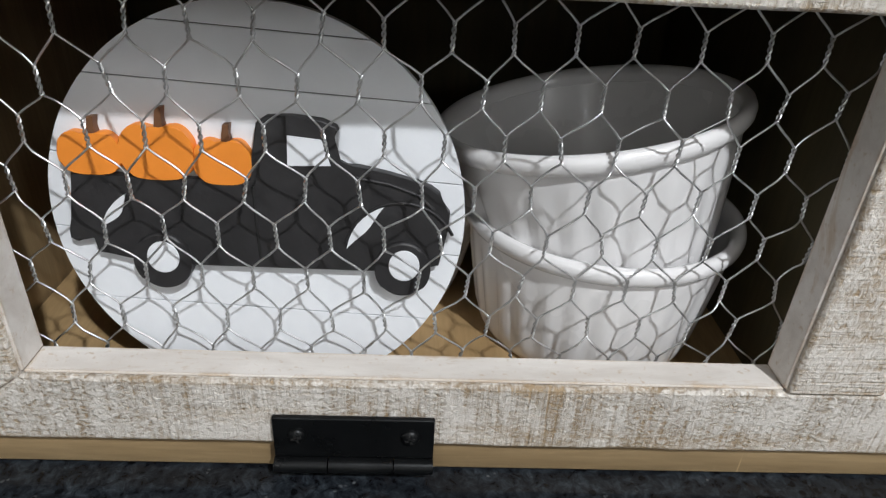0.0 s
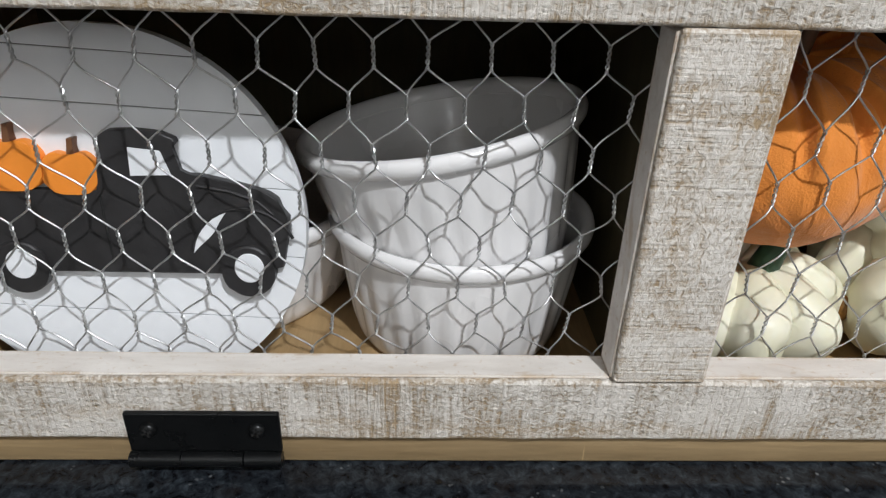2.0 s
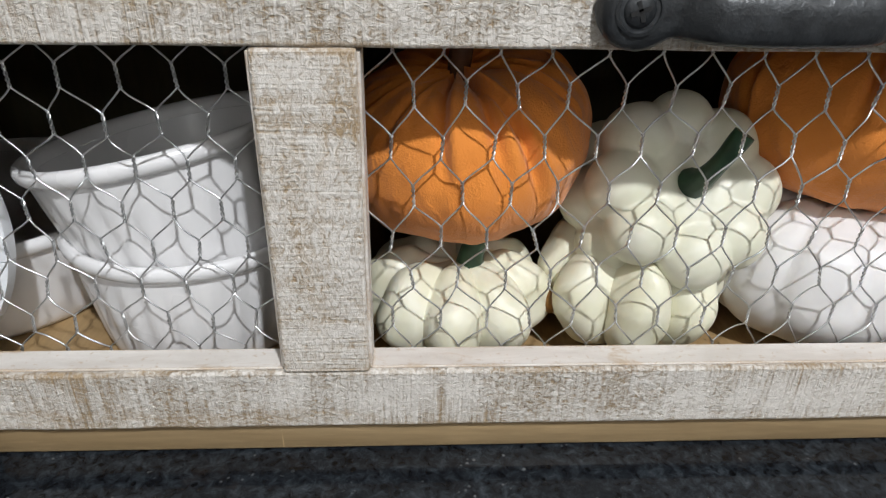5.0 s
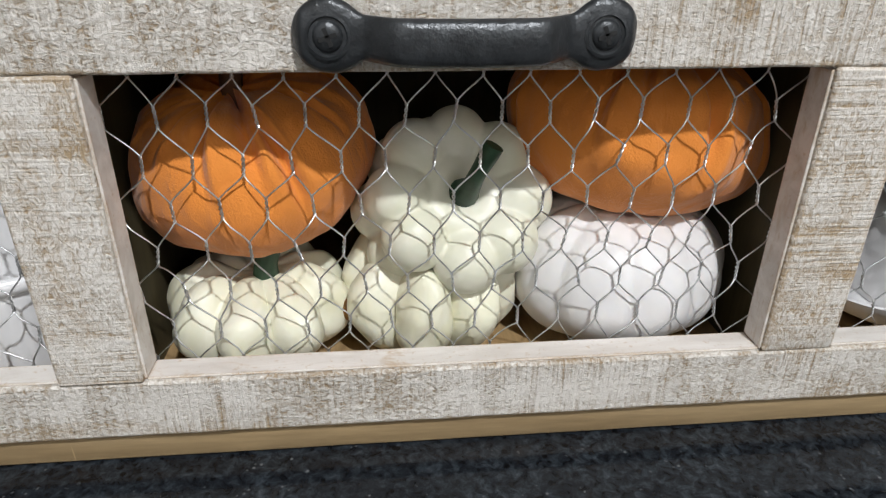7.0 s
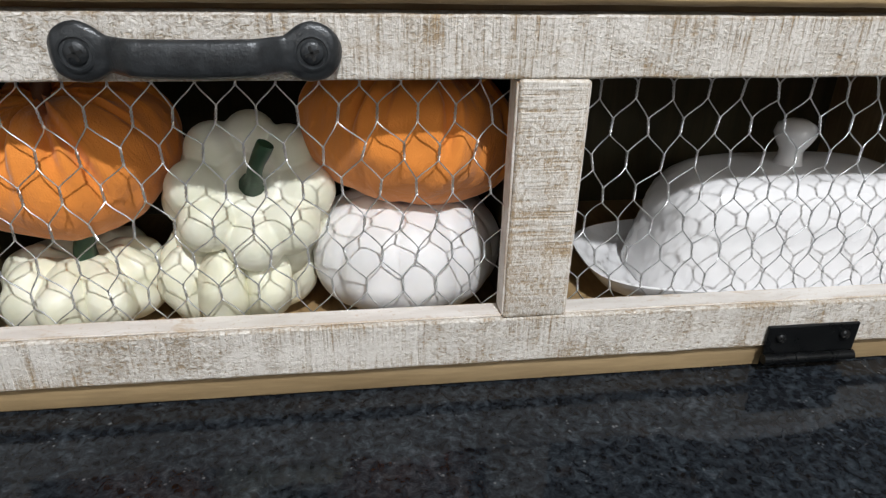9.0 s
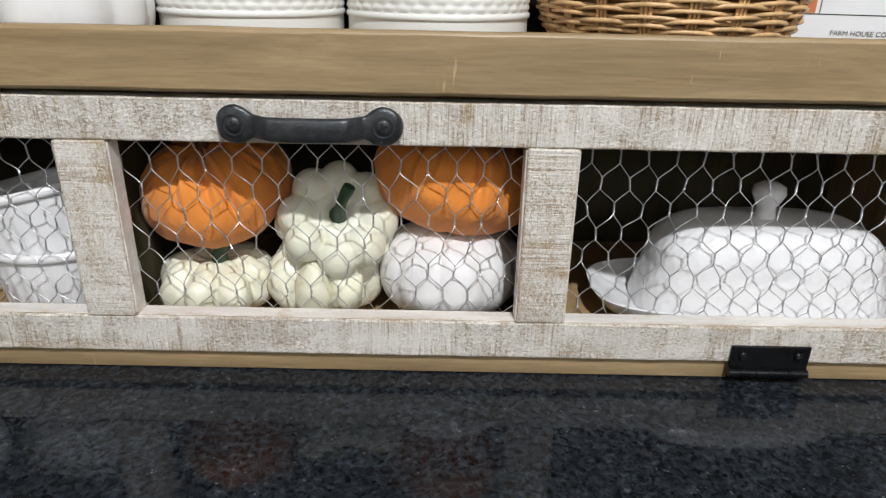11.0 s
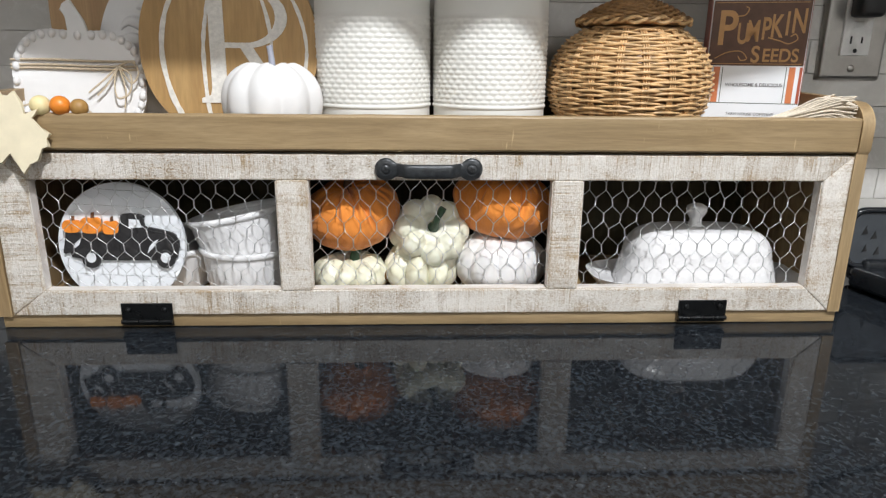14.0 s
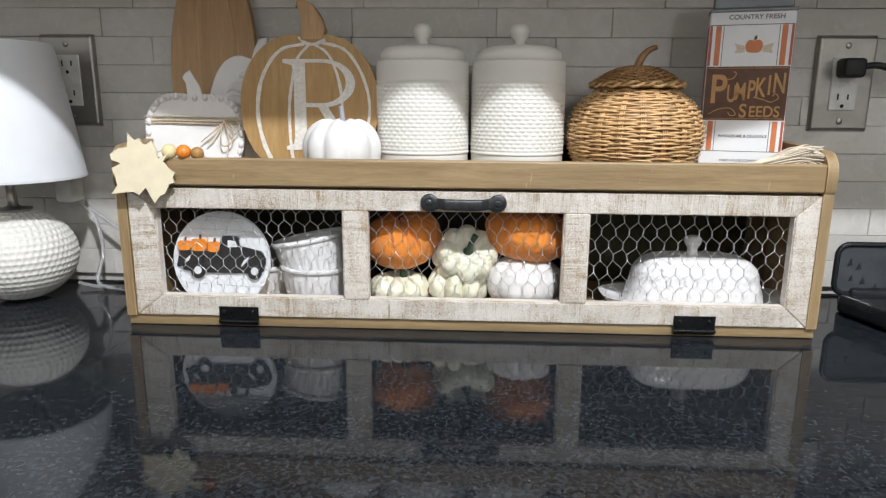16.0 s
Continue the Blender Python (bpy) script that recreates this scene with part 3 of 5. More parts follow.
def screw(parent, x, y, z, r=0.0032, metal=IRON):
    s = part("screw", lathe([(r, 0), (r, 0.0006), (r * 0.8, 0.0014), (r * 0.3, 0.0018), (0.0001, 0.0018)], 18), metal, parent, m=pose(x, y, z, 90))
    for a in (20, 110):
        part("slot", block(-r * 0.6, r * 0.6, -r * 0.13, r * 0.13, 0.0014, 0.00192), SLOT, s, m=pose(0, 0, 0, 0, 0, a))


for cx in (-0.258, 0.255):
    h = part("hinge", block(cx - 0.0228, cx + 0.0228, -0.0021, -0.0004, 0.0100, 0.0250, 0.0004), HINGE, store, "black metal butt hinge")
    for a, b in ((-0.0228, -0.0076), (-0.0072, 0.0112), (0.0116, 0.0228)):
        part("knuckle", tube([(cx + a, -0.0030, 0.0080), (cx + b, -0.0030, 0.0080)], 0.0024, 14), HINGE, h)
    part("lower_leaf", block(cx - 0.0228, cx + 0.0228, -0.0016, -0.0003, 0.0035, 0.0075, 0.0003), HINGE, h)
    for sx in (-0.016, 0.016):
        screw(h, cx + sx, -0.0021, 0.0190, 0.0026, HINGE)


def pull_handle():
    """A cast pull in one piece: round feet that flow into an arched bar."""
    bm = bmesh.new()
    sections, around = 84, 18
    rings = []
    for k in range(sections + 1):
        x = 0.0470 * math.sin(math.pi * (k / sections - 0.5))
        ax = abs(x)
        pad = math.sqrt(max(1e-8, 0.0098 ** 2 - (ax - 0.0372) ** 2)) if ax > 0.0274 else 0.0
        bar = 0.0056 + 0.0007 * (1 - (x / 0.0372) ** 2) if ax < 0.0372 else 0.0
        half = (pad ** 5 + bar ** 5) ** 0.2
        t = min(1.0, max(0.0, (0.0310 - ax) / 0.0130))
        t = t * t * (3 - 2 * t)
        tip = min(1.0, half / 0.007)
        front = -(0.0052 * tip + (0.0128 - 0.0052) * t)
        back = -0.0062 * t
        mid, thick = (front + back) / 2, (back - front) / 2
        z = -0.0014 * (1 - (x / 0.0372) ** 2) if ax < 0.0372 else 0.0
        ring = []
        for i in range(around):
            a = 2 * math.pi * i / around
            c, s = math.cos(a), math.sin(a)
            ring.append(bm.verts.new((x, mid + thick * math.copysign(abs(s) ** 0.8, s), z + half * math.copysign(abs(c) ** 0.9, c))))
        rings.append(ring)
    for a, b in zip(rings, rings[1:]):
        for i in range(around):
            j = (i + 1) % around
            bm.faces.new((a[i], a[j], b[j], b[i]))
    bm.faces.new(rings[0])
    bm.faces.new(rings[-1])
    return bm


handle = part("pull_handle", pull_handle(), IRON, store, "black cast iron pull handle", m=pose(-0.003, -0.0006, 0.1480))
for sx in (-0.0372, 0.0372):
    part("countersink", lathe([(0.0056, 0.0040), (0.0060, 0.0056), (0.0052, 0.0058), (0.0046, 0.0048), (0.0001, 0.0046)], 28), IRON, handle, m=pose(sx, 0.0002, 0, 90))
    screw(handle, sx, -0.0044, 0, 0.0042)

# ---- left compartment ----
IN = 0.0146
sign = thing("truck_sign", pose(-0.286, 0.0215, IN + 0.0005, -7, 0, 0), "round white plank sign with black truck and orange pumpkins", "sign")
R_SIGN = 0.0574


def plank_outline(z0, z1):
    pts = []
    for k in range(13):
        z = z0 + (z1 - z0) * k / 12
        pts.append((math.sqrt(max(0, R_SIGN ** 2 - (z - R_SIGN) ** 2)), z))
    return pts + [(-x, z) for x, z in reversed(pts) if x > 1e-5]


CUTS = (0.0002, 0.0068, 0.0283, 0.0498, 0.0713, 0.0928, 0.1075, 2 * R_SIGN - 0.0002)
SKEW = pose(0, 0, R_SIGN, 0, 2.8, 0) @ pose(0, 0, -R_SIGN)
for low, high in zip(CUTS, CUTS[1:]):
    part("plank", plate(plank_outline(low + 0.00014, high - 0.00014), 0, 0.005, 0.0001), SIGNWHITE, sign, m=SKEW)
part("backing", plate(ellipse(0, R_SIGN, R_SIGN - 0.001, R_SIGN - 0.001, 48), 0.0008, 0.0052), SIGNLINE, sign)


# the truck and its load, in millimetres from the foot of the sign
def mm(pts):
    return [(x * 0.001, z * 0.001) for x, z in pts]


BODY = [(-49, 69), (-50, 61), (-50.4, 55.5), (-52, 52.5), (-52, 50), (-50, 49), (-47, 50.5), (-45, 51), (-45, 46), (-36, 45), (-34, 44), (-20, 43.5), (-19, 42.8), (32, 42.6), (34, 44), (48, 44.5), (50.5, 45), (51.5, 50),
        (52.6, 56), (53, 61), (51, 63.6), (50, 66.6), (47.5, 68.4), (44, 69.7), (36, 71.8), (28, 73.5), (24.5, 73.6), (22.5, 74.6), (20.8, 81.4), (22.3, 83), (21.8, 84.2), (18, 85.8), (10, 86.6), (3.5, 86.2), (0.8, 84.4),
        (-0.6, 76), (-1.2, 68)]
truck = part("truck", plate(mm(BODY), -0.0032, 0.0002, 0.0005), TRUCKBLACK, sign, "black painted pickup truck cut-out")
part("cab_window", plate(mm([(8.7, 73.2), (20.2, 73.6), (17.8, 80.6), (8.9, 81.4)]), -0.0036, -0.0030), SIGNWHITE, truck)
for x, z in ((-27.0, 44.4), (40.2, 44.0)):
    part("wheel", plate(mm(ellipse(x, z, 8.0, 8.5, 36)), -0.0046, -0.0002, 0.0008), TRUCKBLACK, truck)
    part("hub", plate(mm(ellipse(x + 0.4, z + 1.4, 4.4, 4.7, 26)), -0.0051, -0.0045, 0.0002), SIGNWHITE, truck)


def crescent(cx, cz, r, a0, a1, w):
    out = ellipse(cx, cz, r, r, 14, radians(a0), radians(a1), True)
    inner = [(cx + (r - w * math.sin(math.pi * i / 14)) * math.cos(radians(a0 + (a1 - a0) * i / 14)), cz + (r - w * math.sin(math.pi * i / 14)) * math.sin(radians(a0 + (a1 - a0) * i / 14))) for i in range(13, 0, -1)]
    return out + inner


part("wheel_arch", plate(mm(crescent(-26.5, 49.0, 17.0, 120, 164, 3.2)), -0.0036, -0.0030), SIGNWHITE, truck)
part("wheel_arch", plate(mm(crescent(39.6, 48.0, 15.4, 108, 174, 3.3)), -0.0036, -0.0030), SIGNWHITE, truck)
part("fender_ridge", tube([(x * 0.001, -0.0034, z * 0.001) for x, z in ellipse(39.6, 48.0, 15.8, 15.8, 16, radians(25), radians(170), True)], 0.0005, 6), TRUCKBLACK, truck)
part("hood_ridge", tube([(x * 0.001, -0.0034, z * 0.001) for x, z in ((27, 70.5), (36, 69), (44, 66.2), (48.5, 62))], 0.0005, 6), TRUCKBLACK, truck)
part("cab_seam", tube([(x * 0.001, -0.0032, z * 0.001) for x, z in ((-1.0, 67), (-0.6, 56), (0.0, 46))], 0.0004, 6), SLOT, truck)


def pumpkin_outline(cx, z0, w, h):
    """A squat fruit with a notched crown and a nearly flat foot."""
    pts = []
    for k in range(48):
        a = 2 * math.pi * k / 48
        up, down = max(0, math.sin(a)), max(0, -math.sin(a))
        r = 1 - 0.13 * up ** 26 + 0.03 * math.cos(6 * a) * up - 0.05 * down ** 6
        s = math.copysign(abs(math.sin(a)) ** 0.72, math.sin(a))
        c = math.copysign(abs(math.cos(a)) ** 0.78, math.cos(a))
        pts.append((cx + w / 2 * r * c, z0 + h / 2 + h / 2 * r * s))
    return pts


for k, (px, pz, pw, ph, sh) in enumerate(((-43.1, 68.4, 16.4, 12.2, 3.9), (-25.5, 67.6, 19.4, 15.6, 4.4), (-8.5, 66.8, 15.4, 13.0, 4.0))):
    fruit = part("pumpkin", plate(mm(pumpkin_outline(px, pz, pw, ph)), -0.0034 - 0.0004 * (k == 1), 0.0002, 0.0004), SIGNORANGE, sign, "orange painted pumpkin cut-out")
    top = pz + ph - 1.4
    part("stem", plate(mm([(px - 0.2, top), (px + 2.4, top), (px + 1.9, top + sh * 0.6), (px + 2.3, top + sh + 1.2), (px + 0.5, top + sh + 1.0), (px + 0.4, top + sh * 0.5)]), -0.0030, 0.0002, 0.0002), SIGNBROWN, fruit)


def ramekin(name, m, r_top, r_base, h, ribs, label, category, group=""):
    """A fluted oven dish: the bowl, and the plain rounded rim on top of it."""
    t = thing(name, m, label, category, group)
    prof = [(r_base * 0.85, 0.0), (r_base * 0.97, 0.0008), (r_base, 0.003)]
    for k in range(1, 9):
        f = k / 8
        prof.append((r_base + (r_top - r_base) * f ** 0.9, 0.003 + (h - 0.012) * f))
    prof += [(r_top + 0.0004, h - 0.0060), (r_top - 0.0010, h - 0.0052), (r_base - 0.002, 0.010), (r_base * 0.85, 0.0055), (0.0004, 0.005)]

    def warp(a, r, z):
        k = 0.0
        if 0.004 < z < h - 0.010 and r > r_base - 0.0001:
            k = 0.0013 * (abs(math.cos(ribs * a / 2)) ** 0.8 - 0.6) * min(1, (h - 0.010 - z) / 0.006, (z - 0.002) / 0.006)
        return ((r + k) * math.cos(a), (r + k) * math.sin(a), z)

    part("bowl", lathe(prof, 144, warp), CERAMIC, t)
    ring = ((-0.0016, 0.0056), (0.0002, 0.0066), (0.0018, 0.0062), (0.0030, 0.0046), (0.0034, 0.0026), (0.0028, 0.0008), (0.0014, 0.0), (-0.0004, 0.0008), (-0.0015, 0.0030), (-0.0016, 0.0056))
    part("rim", lathe([(r_top + dr, h - dz) for dr, dz in ring], 96, closed=True), CERAMIC, t)
    return t


ramekin("ramekin", pose(-0.1790, 0.0660, IN), 0.0446, 0.0388, 0.0490, 30, "white glazed fluted ramekin standing on the box floor", "ramekin", "stacked ramekins")
ramekin("ramekin", pose(-0.1780, 0.0670, IN + 0.0285, -3, -11, 0), 0.0470, 0.0385, 0.0540, 30, "white glazed fluted ramekin tilted inside the lower one", "ramekin", "stacked ramekins")
ramekin("quiche_dish", pose(-0.284, 0.100, IN), 0.068, 0.060, 0.044, 36, "low white glazed fluted dish behind the round sign", "dish")

# ---- middle compartment ----


def fabric_pumpkin(name, m, rx, ry, rz, ribs, seed, label):
    rnd = random.Random(seed)
    t = thing(name, m, label, "pumpkin", "fabric pumpkins")
    phase = [rnd.uniform(0, 6.28) for _ in range(6)]

    folds = [(2 * math.pi * (k + rnd.uniform(-0.3, 0.3)) / (2 * ribs), rnd.uniform(0.04, 0.105), rnd.uniform(0.022, 0.045), rnd.uniform(-0.6, 0.5), rnd.uniform(-0.10, 0.10)) for k in range(2 * ribs)]

    def warp(a, r, z):
        v = z
        dirr = Vector((math.cos(v) * math.cos(a), math.cos(v) * math.sin(a), math.sin(v)))
        pleat = 0.014 * math.cos(ribs * a + phase[0] + 0.5 * math.sin(2 * a + phase[1]))
        crease = 0.0
        for fa, depth, width, end, bend in folds:
            d = (a - fa - bend * v * v + math.pi) % (2 * math.pi) - math.pi
            w = width * (1.0 + 0.5 / max(0.25, math.cos(v)))
            if abs(d) < 4 * w:
                crease += depth * (0.42 * math.exp(-((d - 1.6 * w) / w) ** 2) - math.exp(-(d / w) ** 2)) * min(1.0, max(0.0, (v - end) / 0.7))
        lump = 0.036 * noise.noise(dirr * 2.2 + Vector((seed, 0, 0))) + 0.020 * noise.noise(Vector((dirr.x * 7, dirr.y * 7, dirr.z * 3)) + Vector((0, seed, 0)))
        s = 1 + pleat * math.cos(v) + crease + lump - 0.24 * max(0, math.sin(v)) ** 10 - 0.12 * max(0, -math.sin(v)) ** 8
        return (rx * s * dirr.x, ry * s * dirr.y, rz * s * dirr.z)

    prof = [(1, -math.pi / 2 + math.pi * (k + 0.02) / 56) for k in range(57)]
    prof[-1] = (1, math.pi / 2 - 0.001)
    part("stuffed_body", lathe(prof, 320, warp), ORANGE, t)
    part("stem", tube(glide([(0, 0, rz * 0.62), (0.001, 0, rz * 0.85), (0.004, 0.001, rz * 1.05)], 4), 0.004, 10), SIGNBROWN, t)
    return t


fabric_pumpkin("fabric_pumpkin", pose(-0.0755, 0.0610, 0.0950, 12, -14, 20), 0.0455, 0.0430, 0.0355, 7, 3, "orange cotton stuffed pumpkin resting on a cream gourd")
fabric_pumpkin("fabric_pumpkin", pose(0.0715, 0.0620, 0.1040, 8, 6, 75), 0.0430, 0.0505, 0.0365, 8, 8, "orange cotton stuffed pumpkin resting on a white pumpkin")


def lobed(name, m, r, h, lobes, skin, label, bumps, seed, stem=None, spot=False, core=0.70):
    """A small gourd with rings of rounded lobes. bumps: rows of (latitude, count, size, offset)."""
    t = thing(name, m, label, "gourd", "small gourds")
    rnd = random.Random(seed)
    knobs = []
    for lat, count, size, off in bumps:
        for i in range(count):
            a = 2 * math.pi * (i + off) / count + rnd.gauss(0, 0.05)
            la = radians(lat) + rnd.gauss(0, 0.03)
            knobs.append((Vector((math.cos(la) * math.cos(a), math.cos(la) * math.sin(a), math.sin(la))), size * rnd.uniform(0.92, 1.08)))

    def warp(a, rr, v):
        d = Vector((math.cos(v) * math.cos(a), math.cos(v) * math.sin(a), math.sin(v)))
        total = core ** 40
        for k, size in knobs:
            dot = d.dot(k)
            ball = size * 0.80
            reach = 1.05 - ball
            depth = ball ** 2 - reach ** 2 * (1 - dot * dot)
            if dot > 0 and depth > 0:
                total += (reach * dot + math.sqrt(depth)) ** 40
        s = total ** (1 / 40)
        s *= 1 - 0.45 * max(0, math.sin(v)) ** 16
        return (r * s * d.x, r * s * d.y, h * s * d.z)

    prof = [(1, -math.pi / 2 + 0.001 + (math.pi - 0.002) * k / 88) for k in range(89)]
    part("skin", lathe(prof, 160, warp), skin, t)
    if stem:
        part("stem", tube(glide(stem, 5), 0.004, 10, [0.0085, 0.0078, 0.0066, 0.0056, 0.0048, 0.0042, 0.0038, 0.0035, 0.0033, 0.0032, 0.0032, 0.0032, 0.0034, 0.0036, 0.0037, 0.0036][: 5 * (len(stem) - 1) + 1]), STEMGREEN, t, "dark green stem")
    if spot:
        part("blemish", ball_into(bmesh.new(), (r * 0.93, -r * 0.30, -h * 0.02), 0.0040, squash=(0.6, 0.8, 1.2)), SPOT, t, "brown blemish")
    return t


def ribbed_warp(rx, rz, ribs, depth, dip=0.16, edge=0.7):
    def warp(a, r, v):
        rib = 1 - depth * (1 - abs(math.sin(ribs * a / 2)) ** edge)
        c = max(0.0, math.cos(v)) ** 0.82
        s = math.copysign(abs(math.sin(v)) ** 0.9, math.sin(v))
        s -= dip * max(0.0, 1 - c * 2.2)
        rr = rx * c * (1 - depth * (1 - abs(math.sin(ribs * a / 2)) ** edge) * min(1.0, c * 1.5))
        return (rr * math.cos(a), rr * math.sin(a), rz + rz * s * (1 - 0.9 * (1 - rib) * max(0.0, s)))
    return warp


LAT = [(1, -math.pi / 2 + 0.02 + (math.pi - 0.04) * k / 40) for k in range(41)]


def ribbed_gourd(m, rx, rz, ribs, depth, dip, skin, label, lumps, seed, stem=None, spot=None):
    t = thing("gourd", m, label, "gourd", "small gourds")
    smooth = ribbed_warp(rx, rz, ribs, depth, dip)

    def warp(a, r, v):
        p = Vector(smooth(a, r, v))
        return p * (1 + lumps * noise.noise(p * 75 + Vector((seed, 0, 0)))) + Vector((0, 0, lumps * 0.02 * noise.noise(p * 30 + Vector((0, seed, 0)))))

    part("skin", lathe([(1, -math.pi / 2 + 0.02 + (math.pi - 0.04) * q / 64) for q in range(65)], 176, warp), skin, t)
    if stem:
        part("stem", tube(glide(stem, 5), 0.004, 10, [0.0080, 0.0070, 0.0062, 0.0056, 0.0052, 0.0048, 0.0046, 0.0044, 0.0044, 0.0045, 0.0044][: 5 * (len(stem) - 1) + 1]), STEMGREEN, t, "dark green stem")
    if spot:
        part("blemish", ball_into(bmesh.new(), spot, 0.0042, squash=(0.7, 0.7, 1.25)), SPOT, t, "brown blemish")
    return t


RINGS = [(-48, 7, 0.44, 0.0), (-9, 9, 0.42, 0.5), (31, 8, 0.42, 0.0)]
ribbed_gourd(pose(-0.0785, 0.0535, IN, 0, 0, 6), 0.0378, 0.0205, 9, 0.23, 0.42, YELLOWGOURD, "cream yellow lobed gourd with a brown blemish", 0.075, 5,
             [(0.004, -0.006, 0.024), (0.004, -0.010, 0.040), (0.007, -0.011, 0.051)], (0.0345, -0.0155, 0.0215))
ribbed_gourd(pose(-0.0100, 0.0545, IN, 0, 0, 15), 0.0378, 0.0248, 8, 0.24, 0.18, YELLOWGOURD, "pale yellow ribbed gourd under another gourd", 0.085, 6)
lobed("gourd", pose(-0.0005, 0.0550, 0.0735, 52, 5, 6), 0.0380, 0.0385, 10, CREAMGOURD, "pale green knobbly gourd stacked with its stem to the front", RINGS, 7,
      [(0, 0, 0.014), (0.001, 0, 0.024), (0.002, 0.003, 0.034), (0.006, 0.010, 0.042)])
ribbed_gourd(pose(0.0700, 0.0590, IN) @ Matrix.Diagonal((1.06, 0.96, 1, 1)) @ pose(0, 0, 0, 0, 0, 10), 0.0445, 0.0308, 10, 0.055, 0.20, WHITEGOURD, "white ribbed pumpkin under an orange fabric pumpkin", 0.018, 9)

# ---- right compartment: butter dish ----
butter = thing("butter_dish", pose(0.2710, 0.0625, IN), "white glazed butter dish with hammered lid and knob", "butter dish")


def rounded(a, rx, ry, e=0.55):
    c, s = math.cos(a), math.sin(a)
    return math.copysign(abs(c) ** e, c) * rx, math.copysign(abs(s) ** e, s) * ry


def tray_warp(a, r, z):
    x, y = rounded(a, 0.109 * r, 0.046 * r, 0.6)
    return (x, y, z)


part("tray", lathe([(0.70, 0.0), (0.80, 0.002), (0.93, 0.009), (0.99, 0.0165), (1.0, 0.0185), (0.985, 0.0190), (0.90, 0.0125), (0.80, 0.0075), (0.60, 0.0065), (0.001, 0.0065)], 96, tray_warp), CERAMIC, butter)


def lid_warp(a, r, z):
    x, y = rounded(a, 0.0800 * r, 0.0390 * r, 0.62)
    d = 0.0
    if r > 0.72:
        u, v = a * 15.0, z / 0.0062
        d = 0.0006 * (max(0, math.cos(u * 2.0 + (math.pi if int(math.floor(v)) % 2 else 0))) * max(0, math.sin((v % 1.0) * math.pi))) ** 0.8
    n = Vector((x / 0.080, y / 0.039, 0))
    n = n.normalized() if n.length > 1e-6 else Vector((0, 0, 0))
    return (x + n.x * d, y + n.y * d, z)


lid_prof = [(1.0, 0.0075)] + [(1.0 - 0.09 * (k / 14) ** 1.4, 0.0075 + 0.030 * k / 14) for k in range(1, 15)]
lid_prof += [(0.91 - 0.36 * (1 - math.cos(a)), 0.0375 + 0.0280 * math.sin(a)) for a in [math.pi / 2 * k / 16 for k in range(1, 17)]]
lid_prof += [(0.4, 0.0665), (0.2, 0.0670), (0.001, 0.067)]
cover = part("cover", lathe(lid_prof, 192, lid_warp), CERAMIC, butter)
part("knob", lathe([(0.0075, 0.066), (0.006, 0.0705), (0.0058, 0.074), (0.0085, 0.0785), (0.0102, 0.0825), (0.0092, 0.0868), (0.005, 0.0892), (0.0003, 0.0896)], 28), CERAMIC, cover, m=pose(-0.004, 0, 0))

# ---- things on the tray ----


def canister(x, y, turn):
    t = thing("canister", pose(x, y, TRAY, 0, 0, turn), "cream glazed ceramic canister with dimpled body and knobbed lid", "canister", "ceramic canisters")
    R, H = 0.0553, 0.1380
    rows, seg = 92, 176
    prof = [(0.049, 0.0), (0.0535, 0.001), (R, 0.004), (R, 0.0305), (R + 0.0012, 0.0315), (R + 0.0012, 0.0335), (R, 0.0345)]
    prof += [(R, 0.0345 + 0.078 * k / rows) for k in range(1, rows)]
    prof += [(R, 0.1125), (R + 0.0010, 0.114), (R, 0.116), (R, H - 0.003), (R - 0.0008, H - 0.0006), (R - 0.002, H), (R - 0.005, H), (R - 0.005, H - 0.02), (0.0004, H - 0.02)]
    n_round, row_h = 40, 0.0045

    def warp(a, r, z):
        if 0.0346 < z < 0.1120:
            v = (z - 0.0345) / row_h
            k = int(math.floor(v))
            u = a * n_round / (2 * math.pi) + 0.5 * (k % 2)
            bump = max(0.0, math.sin(math.pi * (u % 1.0))) ** 0.7 * max(0.0, math.sin(math.pi * (v % 1.0))) ** 0.7
            r += 0.0010 * bump * min(1, (z - 0.0345) / 0.002, (0.112 - z) / 0.002)
        return (r * math.cos(a), r * math.sin(a), z)

    part("jar", lathe(prof, seg * 2, warp), CREAMWARE, t)
    lid = part("lid", lathe([(0.045, H - 0.004), (0.0480, H - 0.001), (0.0500, H + 0.001), (0.0503, H + 0.006), (0.0490, H + 0.0105), (0.0440, H + 0.0145), (0.032, H + 0.0172), (0.012, H + 0.0185), (0.0003, H + 0.0187)], 64), CREAMWARE, t)
    part("knob", lathe([(0.008, H + 0.018), (0.0062, H + 0.021), (0.0068, H + 0.024), (0.0100, H + 0.028), (0.0118, H + 0.033), (0.0112, H + 0.038), (0.0075, H + 0.0425), (0.0003, H + 0.0442)], 32), CREAMWARE, lid)
    return t


canister(-0.0555, 0.1050, 0)
canister(0.0592, 0.1050, 3)


